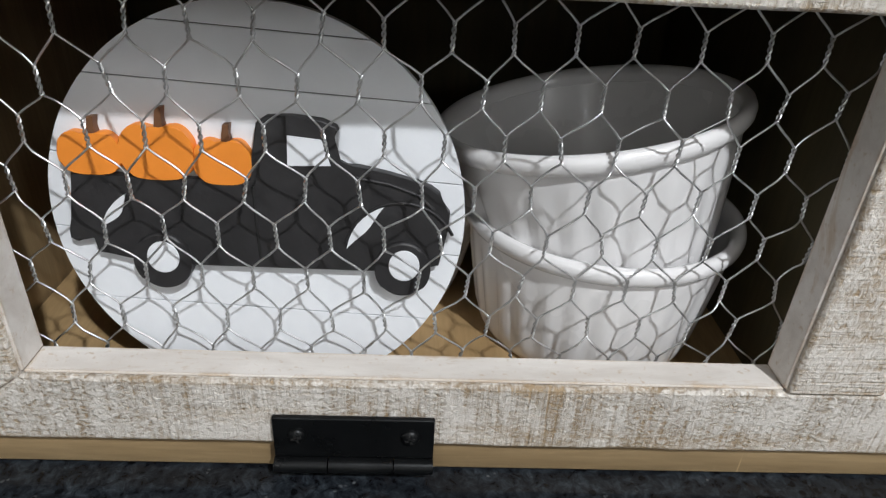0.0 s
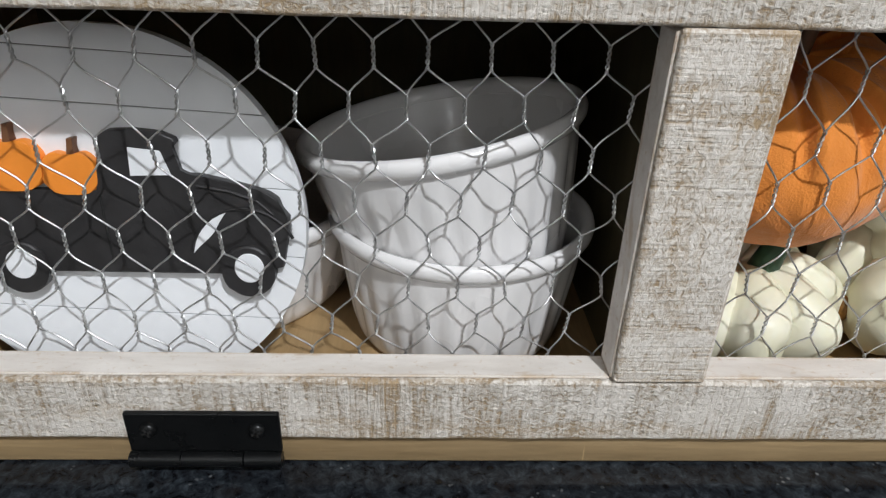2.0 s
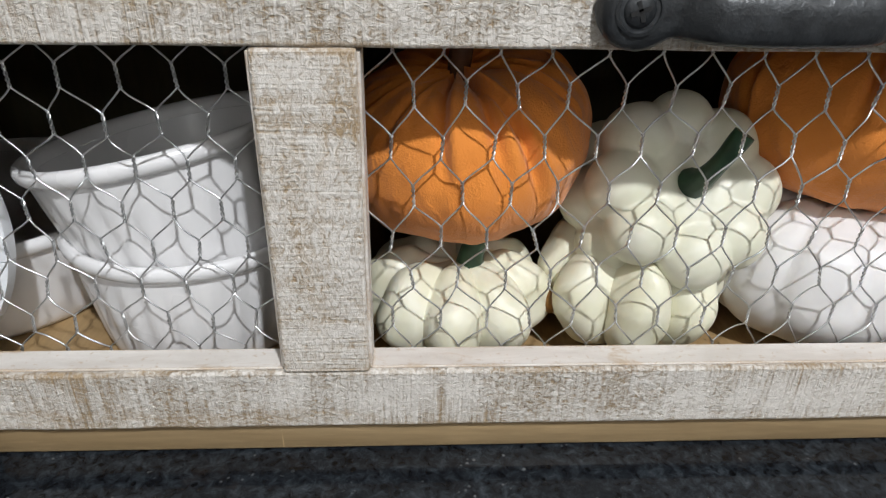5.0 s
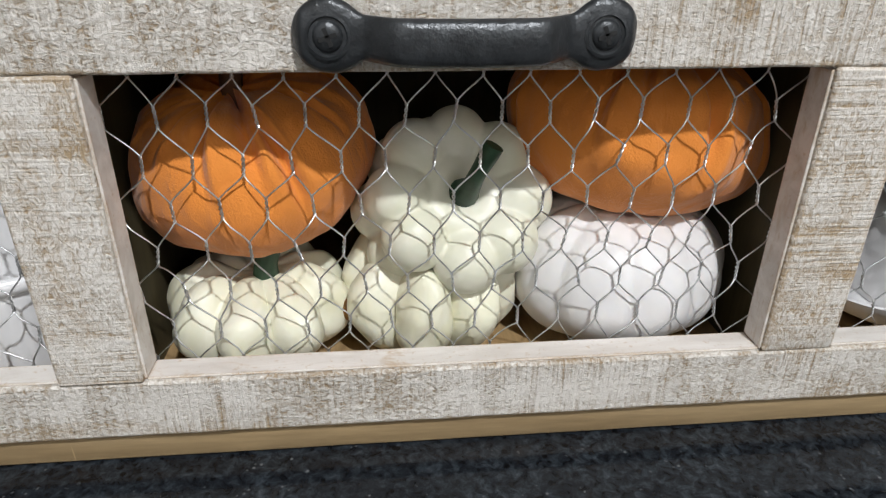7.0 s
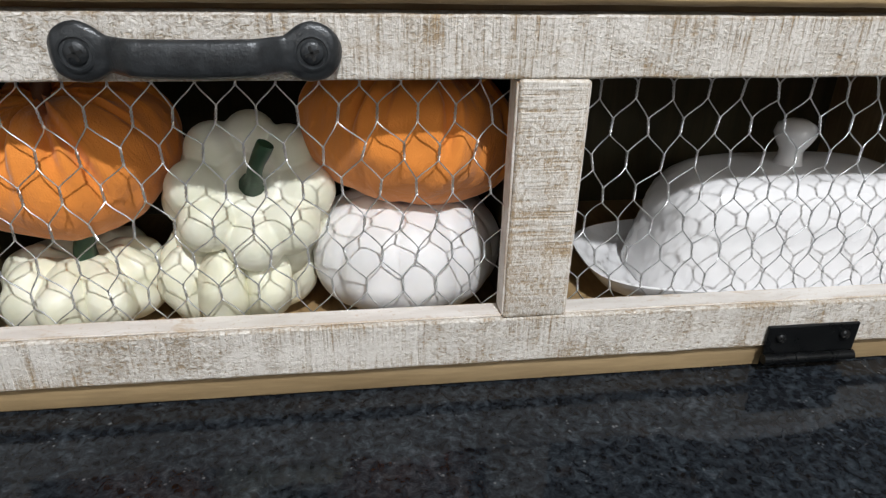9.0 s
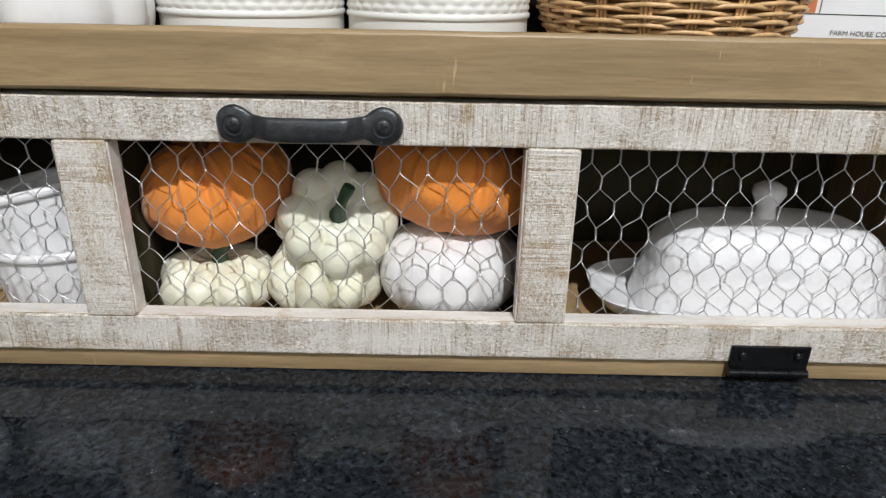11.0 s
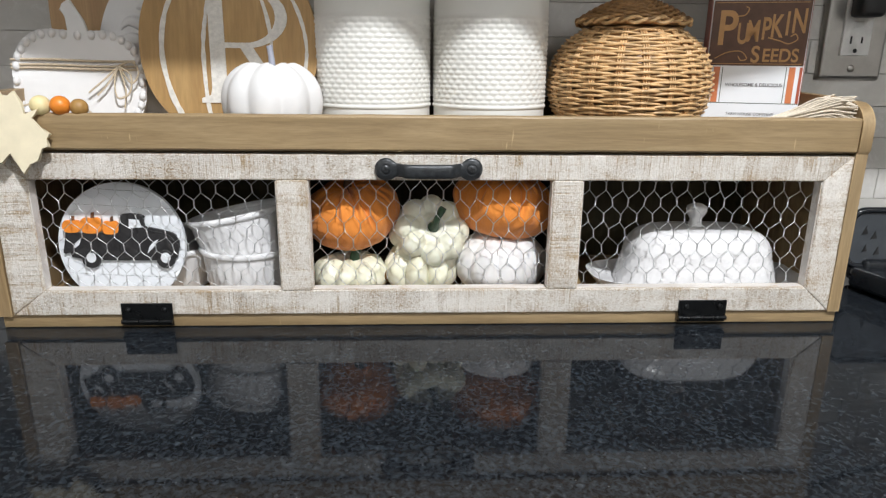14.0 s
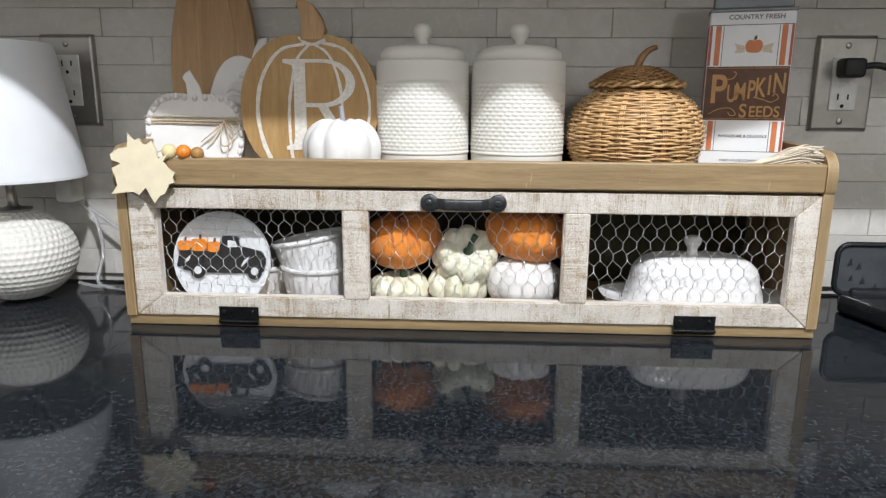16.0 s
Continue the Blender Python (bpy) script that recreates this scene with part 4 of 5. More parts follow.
def basket(m):
    t = thing("wicker_basket", m, "round golden wicker basket with brown woven lid", "basket")
    shape = [(0.050, 0.0), (0.058, 0.006), (0.067, 0.018), (0.0735, 0.032), (0.0765, 0.046), (0.0750, 0.060), (0.0690, 0.074), (0.0600, 0.085), (0.0490, 0.0920), (0.0440, 0.0955)]

    def radius(z):
        for (r0, z0), (r1, z1) in zip(shape, shape[1:]):
            if z <= z1:
                k = (z - z0) / (z1 - z0)
                return r0 + (r1 - r0) * k
        return shape[-1][0]

    stakes = 20
    rows = 40
    rnd = random.Random(4)
    weave = bmesh.new()
    for j in range(rows):
        z = 0.0015 + 0.0935 * j / (rows - 1)
        R = radius(z)
        pts = []
        n = stakes * 8
        wob = rnd.uniform(0, 6.28)
        for k in range(n + 1):
            a = 2 * math.pi * k / n
            over = math.cos(math.pi * k / 8 + math.pi * j)
            r = R + 0.0018 * over + rnd.gauss(0, 0.00012)
            pts.append((r * math.cos(a), r * math.sin(a), z + 0.0006 * math.sin(3 * a + wob) + 0.0005 * over))
        tube_into(weave, pts, rnd.uniform(0.00108, 0.00134), 6, cap=False)
    part("weave", weave, WICKER, t)
    for i in range(stakes):
        a = 2 * math.pi * i / stakes
        bundle = bmesh.new()
        for off in (-0.0021, 0.0, 0.0021):
            tube_into(bundle, [(radius(z) * math.cos(a + off / radius(z)), radius(z) * math.sin(a + off / radius(z)), z) for z in [0.0945 * k / 12 for k in range(13)]], 0.0010, 6)
        part("stake", bundle, WICKER, t)
    part("base", lathe([(0.0003, 0.0002), (0.05, 0.0002), (0.051, 0.003), (0.0003, 0.004)], 40), WICKER, t)
    part("lining", lathe([(r - 0.0045, z + 0.0015) for r, z in shape], 48, closed=True), WICKERDARK, t)
    lid = part("lid", lathe([(0.010, 0.116), (0.030, 0.1125), (0.044, 0.1055), (0.0495, 0.1000), (0.0480, 0.0975), (0.02, 0.0985), (0.0004, 0.0985)], 48), WICKERDARK, t, "brown woven lid with a twig stem")
    rings = bmesh.new()
    for j in range(17):
        k = j / 16
        R = 0.0520 - 0.044 * k
        z = 0.1020 + 0.0165 * math.sin(k * math.pi / 2) ** 1.0
        n = 120
        pts = [((R + 0.0008 * math.cos(14 * a + math.pi * j)) * math.cos(a), (R + 0.0008 * math.cos(14 * a + math.pi * j)) * math.sin(a), z + 0.0012 * math.sin(14 * a + math.pi * j)) for a in [2 * math.pi * q / n for q in range(n + 1)]]
        tube_into(rings, pts, 0.0015, 6, cap=False)
    part("lid_weave", rings, WICKERDARK, lid)
    brim = bmesh.new()
    for j in range(2):
        n = 150
        tube_into(brim, [((0.0515 + 0.0014 * math.cos(13 * a + math.pi * j)) * math.cos(a), (0.0515 + 0.0014 * math.cos(13 * a + math.pi * j)) * math.sin(a), 0.1000 + 0.0016 * math.sin(13 * a + math.pi * j) + 0.0015 * j) for a in [2 * math.pi * q / n for q in range(n + 1)]], 0.0017, 6, cap=False)
    part("lid_brim", brim, WICKER, lid)
    part("stem", tube(glide([(0, 0, 0.115), (0.001, 0, 0.124), (0.006, 0, 0.132), (0.014, 0, 0.138), (0.021, 0, 0.140)], 5), 0.004, 10, [0.0046 - 0.0001 * k for k in range(21)]), WICKERDARK, lid, "brown twig stem")
    return t


basket(pose(0.1985, 0.1020, TRAY, 0, 0, 12) @ Matrix.Diagonal((1.03, 1.03, 1.11, 1)))

# the printed tin
tin = thing("pumpkin_seed_tin", pose(0.3215, 0.0925, TRAY, 0, 0, -16) @ Matrix.Diagonal((1.06, 0.7, 1.13, 1)), "tall white printed tin with orange stripes and brown panel", "tin")
TW, TD, TH = 0.0425, 0.052, 0.1740
part("can", block(-TW, TW, 0, TD, 0, TH, 0.0022, 3), TINWHITE, tin)
part("cap", block(-TW + 0.003, TW - 0.003, 0.004, TD - 0.004, TH, TH + 0.022, 0.002, 3), TINLID, tin, "grey metal slip lid")
part("rim", block(-TW - 0.0008, TW + 0.0008, -0.0008, TD + 0.0008, TH - 0.003, TH + 0.0006, 0.0008), TINLID, tin)
for sx, y0, y1 in ((-1, 0.002, TD - 0.002), (1, 0.002, TD - 0.002)):
    x = sx * (TW + 0.0001)
    part("side_print", block(x - 0.0002, x + 0.0002, y0, y1, 0.033, TH - 0.016), TINRED, tin)


def on_tin(name, x0, x1, z0, z1, mat, lift=0.0002, label=""):
    return part(name, block(x0, x1, -lift, 0.0006, z0, z1), mat, tin, label)


for z0, z1 in ((0.0326, 0.0632), (0.1190, 0.1582)):
    for s in (-1, 1):
        for a, b, mat in ((0.0415, 0.0390, TINRED), (0.0355, 0.0300, TINORANGE), (0.0280, 0.0274, TINGREEN)):
            xs = sorted((s * a, s * b))
            on_tin("stripe", xs[0], xs[1], z0, z1, mat)
on_tin("line", -TW + 0.001, TW - 0.001, 0.0318, 0.0324, TINGREEN)
on_tin("line", -TW + 0.001, TW - 0.001, 0.1584, 0.1591, TINGREEN)
on_tin("panel", -TW + 0.001, TW - 0.001, 0.0642, 0.1181, TINBROWN, 0.0003, "brown printed panel")
for z in (0.0656, 0.1162):
    on_tin("panel_line", -TW + 0.003, TW - 0.003, z, z + 0.0005, TINGOLD, 0.0005)
FACE = -0.0006
lettering("lettering", "P", 0.040, 0.0001, TINGOLD, tin, pose(-0.0280, FACE, 0.0942, 90, 0, 0), True, 0.85)
for k, c in enumerate("UMPKIN"):
    lettering("lettering", c, 0.0240 + 0.0008 * k, 0.0001, TINGOLD, tin, pose(-0.0140 + 0.0088 * k + (0.002 if k > 1 else 0) + (0.001 if k > 4 else 0), FACE, 0.0902 + 0.0020 * k, 90, 0, 0), True, 0.60)
lettering("lettering", "S", 0.0195, 0.0001, TINGOLD, tin, pose(-0.0010, FACE, 0.0730, 90, 0, 0), True, 0.9)
lettering("lettering", "EEDS", 0.0155, 0.0001, TINGOLD, tin, pose(0.0205, FACE, 0.0724, 90, 0, 0), True, 0.92)
lettering("lettering", "COUNTRY FRESH", 0.0064, 0.0001, TINTEXT, tin, pose(0.004, FACE, 0.1660, 90, 0, 0), True, 1.10)
lettering("lettering", "WHOLESOME & DELICIOUS", 0.0040, 0.0001, TINTEXT, tin, pose(0.001, FACE, 0.0478, 90, 0, 0), True, 1.02)
lettering("lettering", "FARM HOUSE COMPANY", 0.0036, 0.0001, TINTEXT, tin, pose(0.001, FACE, 0.0226, 90, 0, 0), False, 1.05)
for pts in ([(-0.036, 0.064), (-0.026, 0.069), (-0.014, 0.070), (-0.008, 0.064), (-0.013, 0.0625), (-0.016, 0.066)], [(0.008, 0.0815), (0.018, 0.0790), (0.026, 0.0765), (0.033, 0.0800), (0.031, 0.0845), (0.027, 0.0825)],
            [(-0.022, 0.099), (-0.014, 0.100), (-0.011, 0.105), (-0.014, 0.107)]):
    part("scroll_print", tube([(p.x, -0.0005, p.z + 0.0062) for p in glide([(x, 0, z) for x, z in pts], 5)], 0.0005, 5), TINGOLD, tin)
pic = part("pumpkin_print", plate(pumpkin_outline(0.004, 0.120, 0.017, 0.0135), -0.0004, 0.0005), TINORANGE, tin, m=pose(0, 0, 0.0110))
part("stem_print", plate([(0.003, 0.133), (0.006, 0.133), (0.0065, 0.137), (0.004, 0.137)], -0.0004, 0.0005), TINGREEN, pic)
for s in (-1, 1):
    part("leaf_print", plate([(0.004 + s * 0.009, 0.121), (0.004 + s * 0.019, 0.120), (0.004 + s * 0.017, 0.125), (0.004 + s * 0.020, 0.130), (0.004 + s * 0.009, 0.127)], -0.0003, 0.0005), RAFFIA, pic)

# the tan letter pumpkin
letter = thing("letter_pumpkin", pose(-0.1905, 0.0800, TRAY, -6, 0, 0), "tan wooden pumpkin cut-out with white painted letter, leaning upright", "wooden pumpkin")
PW, PH = 0.0835, 0.0870


def squash_outline(rx, rz, n=64):
    pts = []
    for k in range(n):
        a = 2 * math.pi * k / n
        c, s = math.cos(a), math.sin(a)
        r = 1 - 0.055 * max(0, s) ** 16 - 0.03 * max(0, -s) ** 12
        pts.append((rx * r * math.copysign(abs(c) ** 0.93, c), rz + rz * r * math.copysign(abs(s) ** 0.93, s)))
    return pts


part("board", plate(squash_outline(PW, PH), 0.0, 0.014, 0.0020), TAN, letter)
part("stem", plate([(-0.010, 2 * PH - 0.012), (0.015, 2 * PH - 0.012), (0.0195, 2 * PH + 0.001), (0.015, 2 * PH + 0.016), (0.006, 2 * PH + 0.029), (-0.006, 2 * PH + 0.036), (-0.014, 2 * PH + 0.034),
                    (-0.0155, 2 * PH + 0.027), (-0.009, 2 * PH + 0.022), (-0.007, 2 * PH + 0.012)], -0.0012, 0.0145, 0.0018), BOARD, letter, "brown carved stem")


def brushed(points, w0, w1, y=-0.0007, seed=1):
    """A painted line of uneven width, in the x-z plane."""
    rnd = random.Random(seed)
    line = glide([(x, 0, z) for x, z in points], 7)
    left, right = [], []
    for i, p in enumerate(line):
        d = (line[min(i + 1, len(line) - 1)] - line[max(i - 1, 0)]).normalized()
        n = Vector((-d.z, 0, d.x))
        t = i / (len(line) - 1)
        w = (w0 + (w1 - w0) * t) * rnd.uniform(0.75, 1.15) / 2
        left.append(p + n * w)
        right.append(p - n * w)
    bm = bmesh.new()
    lv = [[bm.verts.new((p.x, yy, p.z)) for p in left] for yy in (y, 0.0004)]
    rv = [[bm.verts.new((p.x, yy, p.z)) for p in right] for yy in (y, 0.0004)]
    n = len(line)
    for i in range(n - 1):
        bm.faces.new((lv[0][i], lv[0][i + 1], rv[0][i + 1], rv[0][i]))
        bm.faces.new((lv[0][i], lv[1][i], lv[1][i + 1], lv[0][i + 1]))
        bm.faces.new((rv[0][i], rv[0][i + 1], rv[1][i + 1], rv[1][i]))
    return bm


for k, (pts, a, b) in enumerate((
        ([(-0.006, 0.158), (-0.035, 0.150), (-0.056, 0.120), (-0.0625, 0.080), (-0.055, 0.040), (-0.040, 0.012), (-0.030, 0.004)], 0.0035, 0.0055),
        ([(0.000, 0.157), (-0.014, 0.140), (-0.021, 0.110), (-0.024, 0.080), (-0.022, 0.035), (-0.016, 0.005)], 0.003, 0.0045),
        ([(0.006, 0.158), (0.024, 0.145), (0.036, 0.115), (0.040, 0.080), (0.036, 0.035), (0.026, 0.005)], 0.003, 0.004),
        ([(0.014, 0.160), (0.042, 0.152), (0.060, 0.130), (0.071, 0.100), (0.072, 0.070), (0.062, 0.035)], 0.004, 0.003),
        ([(-0.012, 0.166), (-0.004, 0.159), (0.008, 0.158), (0.020, 0.163)], 0.0035, 0.004))):
    part("painted_line", brushed(pts, a, b, -0.0007, k), PAINT, letter)
SHIFT = pose(0.0045, 0, 0.030) @ Matrix.Diagonal((1.06, 1, 0.89, 1))
# the letter: stem, serifs, bowl and leg
part("painted_letter", plate([(-0.034, 0.124), (-0.034, 0.119), (-0.0235, 0.116), (-0.0215, 0.105), (-0.0205, 0.020), (-0.022, 0.012), (-0.030, 0.009), (-0.030, 0.004), (0.004, 0.004), (0.004, 0.009), (-0.005, 0.011), (-0.007, 0.020), (-0.0085, 0.110), (-0.0085, 0.124)], -0.0012, 0.0004), PAINT, letter, "white painted letter stem", m=SHIFT)
bowl = ellipse(0.011, 0.0925, 0.0370, 0.0315, 22, math.pi / 2, -math.pi / 2, True)
inner = ellipse(0.011, 0.0930, 0.0265, 0.0265, 22, -math.pi / 2, math.pi / 2, True)
part("painted_letter", plate([(-0.0090, 0.124)] + bowl + [(-0.0090, 0.061), (-0.0090, 0.0665)] + inner + [(-0.0090, 0.1195)], -0.00115, 0.0004), PAINT, letter, m=SHIFT)
part("painted_letter", plate([(0.006, 0.0610), (0.017, 0.0620), (0.043, 0.014), (0.050, 0.009), (0.050, 0.004), (0.036, 0.004)], -0.00125, 0.0004), PAINT, letter, m=SHIFT)

# the small white pumpkin
mini = thing("mini_pumpkin", pose(-0.1440, 0.0520, TRAY, 0, 0, 10), "small matt white ribbed pumpkin with grey stem", "pumpkin")


part("flesh", lathe(LAT, 120, ribbed_warp(0.0458, 0.0370, 9, 0.095, 0.24, 1.1)), CHALK, mini)
part("stem", tube(glide([(0, 0, 0.060), (0.0005, -0.002, 0.071), (0.0, -0.002, 0.079), (-0.001, -0.002, 0.086)], 4), 0.003, 8, [0.0062, 0.0046, 0.0036, 0.0031, 0.0029, 0.0028, 0.0027, 0.0026, 0.0026, 0.0026, 0.0027, 0.0028, 0.0026]), STEMGREY, mini, "grey blue stem")

# the beaded white plaque with twine
plaque = thing("beaded_plaque", pose(-0.3300, 0.0800, TRAY, -9, 1, 14) @ Matrix.Diagonal((0.89, 1, 1.17, 1)), "white wooden pumpkin plaque with beaded edge and twine bow", "plaque")


def apple_outline(rx, rz, n=56):
    pts = []
    for k in range(n):
        a = 2 * math.pi * k / n
        c, s = math.cos(a), math.sin(a)
        r = 1 - 0.12 * max(0, s) ** 14 - 0.05 * max(0, -s) ** 10
        pts.append((rx * r * math.copysign(abs(c) ** 0.8, c), rz + rz * r * math.copysign(abs(s) ** 0.75, s)))
    return pts


OUT = apple_outline(0.0640, 0.0450)
part("board", plate(OUT, 0.0, 0.010, 0.002), CHALK, plaque)
part("stem", plate([(-0.010, 0.083), (0.010, 0.083), (0.006, 0.094), (-0.006, 0.110), (-0.013, 0.106), (-0.016, 0.101), (-0.010, 0.096)], 0.001, 0.009, 0.001), CHALK, plaque)
for x, z in apple_outline(0.0602, 0.0414, 36):
    part("bead", ball_into(bmesh.new(), (x, -0.0005, z + 0.0034), 0.0038, 12, 7), CHALK, plaque)
for k, z in enumerate((0.0545, 0.0570, 0.0610)):
    part("twine", tube(glide([(-0.0645, -0.001, z), (-0.03, -0.0022 - 0.0003 * k, z + 0.0006), (0.02, -0.0022, z), (0.0645, -0.001, z + 0.0008)], 5), 0.0010, 6), TWINE, plaque)
KNOT = Vector((0.038, -0.0045, 0.0575))
for pts in ([(0, 0, 0), (0.012, -0.004, -0.008), (0.010, -0.005, -0.022), (-0.002, -0.005, -0.026), (-0.004, -0.004, -0.012), (0, 0, 0)], [(0, 0, 0), (-0.012, -0.003, -0.010), (-0.030, -0.003, -0.022)], [(0, 0, 0), (-0.010, -0.003, -0.014), (-0.022, -0.003, -0.024)],
            [(0, 0, 0), (0.014, -0.003, 0.003), (0.020, -0.004, -0.006), (0.012, -0.004, -0.014), (0, 0, 0)], [(0, 0, 0), (0.006, -0.003, -0.018), (0.004, -0.003, -0.034)]):
    part("twine_bow", tube([KNOT + q for q in glide(pts, 5)], 0.0009, 6), TWINE, plaque)

# the second white plaque, embossed, behind
emboss = thing("embossed_plaque", pose(-0.2930, 0.1240, TRAY, -6, 10, 0) @ Matrix.Diagonal((1.08, 1, 1.5, 1)), "white embossed pumpkin plaque standing behind the beaded one", "plaque")


part("board", plate([(x, z) for x, z in apple_outline(0.0480, 0.0510)], 0.0, 0.008, 0.0015), CHALK, emboss)
part("stem", plate([(-0.006, 0.096), (0.008, 0.096), (0.010, 0.106), (0.008, 0.116), (-0.002, 0.113), (-0.005, 0.104)], 0.0, 0.008, 0.001), CHALK, emboss)
for k in range(11):
    a = radians(-60 + 30 * k)
    c = Vector((0.004, 0, 0.050))
    pts = [c + Vector((r * math.cos(a + bend), -0.0006, r * 1.02 * math.sin(a + bend))) for r, bend in ((0.006, -0.5), (0.014, -0.1), (0.024, 0.1), (0.034, 0.38), (0.037, 0.62))]
    line = glide(pts, 4)
    part("relief_leaf", tube(line, 0.003, 8, [0.0010 + 0.0034 * math.sin(math.pi * (q + 0.5) / len(line)) for q in range(len(line))]), CHALK, emboss)

# the tall brown board at the back
tall = thing("brown_pumpkin_board", pose(-0.3350, 0.1560, TRAY, -4, 0, 0) @ Matrix.Diagonal((0.92, 1, 1.18, 1)), "tall brown stained oval wooden board against the wall", "wooden board")
for k, (cx, rx) in enumerate(((-0.026, 0.034), (0.004, 0.032), (0.033, 0.030))):
    part("stave", plate(ellipse(cx, 0.106, rx, 0.105 - 0.004 * abs(k - 1), 48), 0.0 - 0.0012 * (k == 1), 0.012, 0.0025), BOARD, tall)

# bead garland with a wooden leaf hung over the front corner
garland = thing("bead_garland", pose(-0.3520, -0.0115, 0.1790, 0, 0, 0), "wooden bead garland with pale leaf hung over the rail", "garland")
LEAF = [(-0.0005, 0.0385), (0.0030, 0.0310), (0.0085, 0.0300), (0.0135, 0.0350), (0.0195, 0.0240), (0.0205, 0.0130), (0.0270, 0.0165), (0.0330, 0.0190), (0.0305, 0.0140), (0.0265, 0.0105), (0.0330, 0.0020), (0.0415, -0.0040), (0.0375, -0.0085),
        (0.0395, -0.0155), (0.0330, -0.0170), (0.0290, -0.0290), (0.0220, -0.0310), (0.0160, -0.0410), (0.0110, -0.0310), (0.0060, -0.0205), (-0.0020, -0.0310), (-0.0085, -0.0260), (-0.0180, -0.0270), (-0.0360, -0.0300), (-0.0270, -0.0190), (-0.0290, -0.0080),
        (-0.0340, 0.0020), (-0.0210, 0.0080), (-0.0330, 0.0115), (-0.0350, 0.0185), (-0.0250, 0.0260), (-0.0140, 0.0270), (-0.0135, 0.0370), (-0.0140, 0.0440), (-0.0060, 0.0350)]
part("leaf", plate(LEAF, 0.0, 0.0035, 0.0005), LEAFWOOD, garland, "pale maple leaf cut-out", m=pose(-0.0005, -0.0015, 0.002, -7, 0, 4) @ Matrix.Diagonal((0.91, 1, 0.89, 1)))
part("cord", tube(glide([(0.014, 0.003, 0.020), (0.022, 0.012, 0.022), (0.043, 0.0125, 0.022), (0.058, 0.0145, 0.020), (0.068, 0.022, 0.010)], 6), 0.0008, 6), TWINE, garland)
for x, y, z, r, mat in ((0.0275, 0.0110, 0.0208, 0.0082, BEADCREAM), (0.0430, 0.0120, 0.0207, 0.0080, BEADORANGE), (0.0572, 0.0140, 0.0190, 0.0072, BEADBROWN), (0.0700, 0.0240, 0.0050, 0.0072, BEADCREAM), (0.0850, 0.0260, -0.0070, 0.0076, BEADORANGE)):
    part("bead", ball_into(bmesh.new(), (x, y, z), r, 20, 12), mat, garland)

# cord tassel at the other end
tassel = thing("cord_tassel", pose(0.3520, 0.0140, 0.1905, 0, 0, 0), "pale jute cord tassel lying over the tray rim", "tassel")
rnd = random.Random(12)
for k in range(120):
    s = rnd.uniform(-1, 1)
    u = rnd.uniform(0, 1)
    end = 0.026 + rnd.uniform(-0.016, 0.006)
    a = Vector((-0.062, 0.004 * s + 0.006, -0.0075 + 0.003 * u))
    b = Vector((-0.030, 0.008 * s + 0.004, -0.0020 + 0.008 * u))
    c = Vector((0.000 + rnd.uniform(-0.004, 0.004), 0.012 * s + 0.004, 0.0015 + 0.016 * u + rnd.gauss(0, 0.0012)))
    d = Vector((end, 0.016 * s + 0.006 + rnd.gauss(0, 0.0015), -0.003 + 0.023 * u + rnd.gauss(0, 0.0022)))
    part("strand", tube(glide([a, b, c, d], 4), 0.00075, 5), RAFFIA, tassel)
part("binding", tube([(-0.068, 0.006, -0.008), (-0.058, 0.006, -0.006)], 0.006, 14), RAFFIA, tassel)

# ---- wall fittings ----


def outlet(x, z, with_plug):
    t = thing("wall_outlet", pose(x, WALL, z), "brushed steel outlet plate with white socket" + (" and black plug" if with_plug else ""), "outlet", "wall outlets")
    bm = block(-0.0390, 0.0390, -0.0070, 0.0, -0.0615, 0.0615)
    front = [v for v in bm.verts if v.co.y < -0.003]
    for v in front:
        v.co.x *= 0.90
        v.co.z *= 0.94
    bmesh.ops.bevel(bm, geom=list(bm.edges), offset=0.0022, segments=3, affect="EDGES", profile=0.5)
    part("cover_plate", bm, STEEL, t)
    sock = part("socket", block(-0.0168, 0.0168, -0.0088, -0.0060, -0.0335, 0.0335, 0.0010), OUTLETWHITE, t)
    for s in (-1, 1):
        cz = s * 0.0195
        for dx, h in ((-0.0063, 0.0040), (0.0063, 0.0034)):
            part("slot", block(dx - 0.0010, dx + 0.0010, -0.0090, -0.0085, cz - h + 0.003, cz + h + 0.003), SLOT, sock)
        part("earth_hole", lathe([(0.0024, 0), (0.0024, 0.0004)], 16), SLOT, sock, m=pose(0, -0.0086, cz - 0.0085, 90))
    part("test_button", block(-0.0060, 0.0060, -0.0093, -0.0085, -0.0035, 0.0035, 0.0004), OUTLETWHITE, sock)
    for s in (-1, 1):
        part("screw", lathe([(0.0040, 0), (0.0040, 0.0010), (0.0030, 0.0018), (0.0003, 0.0019)], 18), STEEL, t, m=pose(0, -0.0064, s * 0.0475, 90))
    if with_plug:
        plug = part("plug", block(-0.0145, 0.0135, -0.0330, -0.0090, 0.0070, 0.0310, 0.0050, 3), RUBBER, t, "black moulded plug")
        part("cord", tube(glide([(0.008, -0.026, 0.020), (0.024, -0.030, 0.022), (0.040, -0.032, 0.018), (0.070, -0.030, 0.006), (0.140, -0.028, -0.010), (0.260, -0.026, -0.060), (0.340, -0.026, -0.220)], 6), 0.0042, 10), RUBBER, plug)
    return t


outlet(0.4830, 0.2815, True)
outlet(-0.5440, 0.2805, False)

# ---- the table lamp ----
lamp = thing("table_lamp", pose(-0.5790, 0.0960, 0), "white table lamp with dimpled round base and linen shade", "lamp")


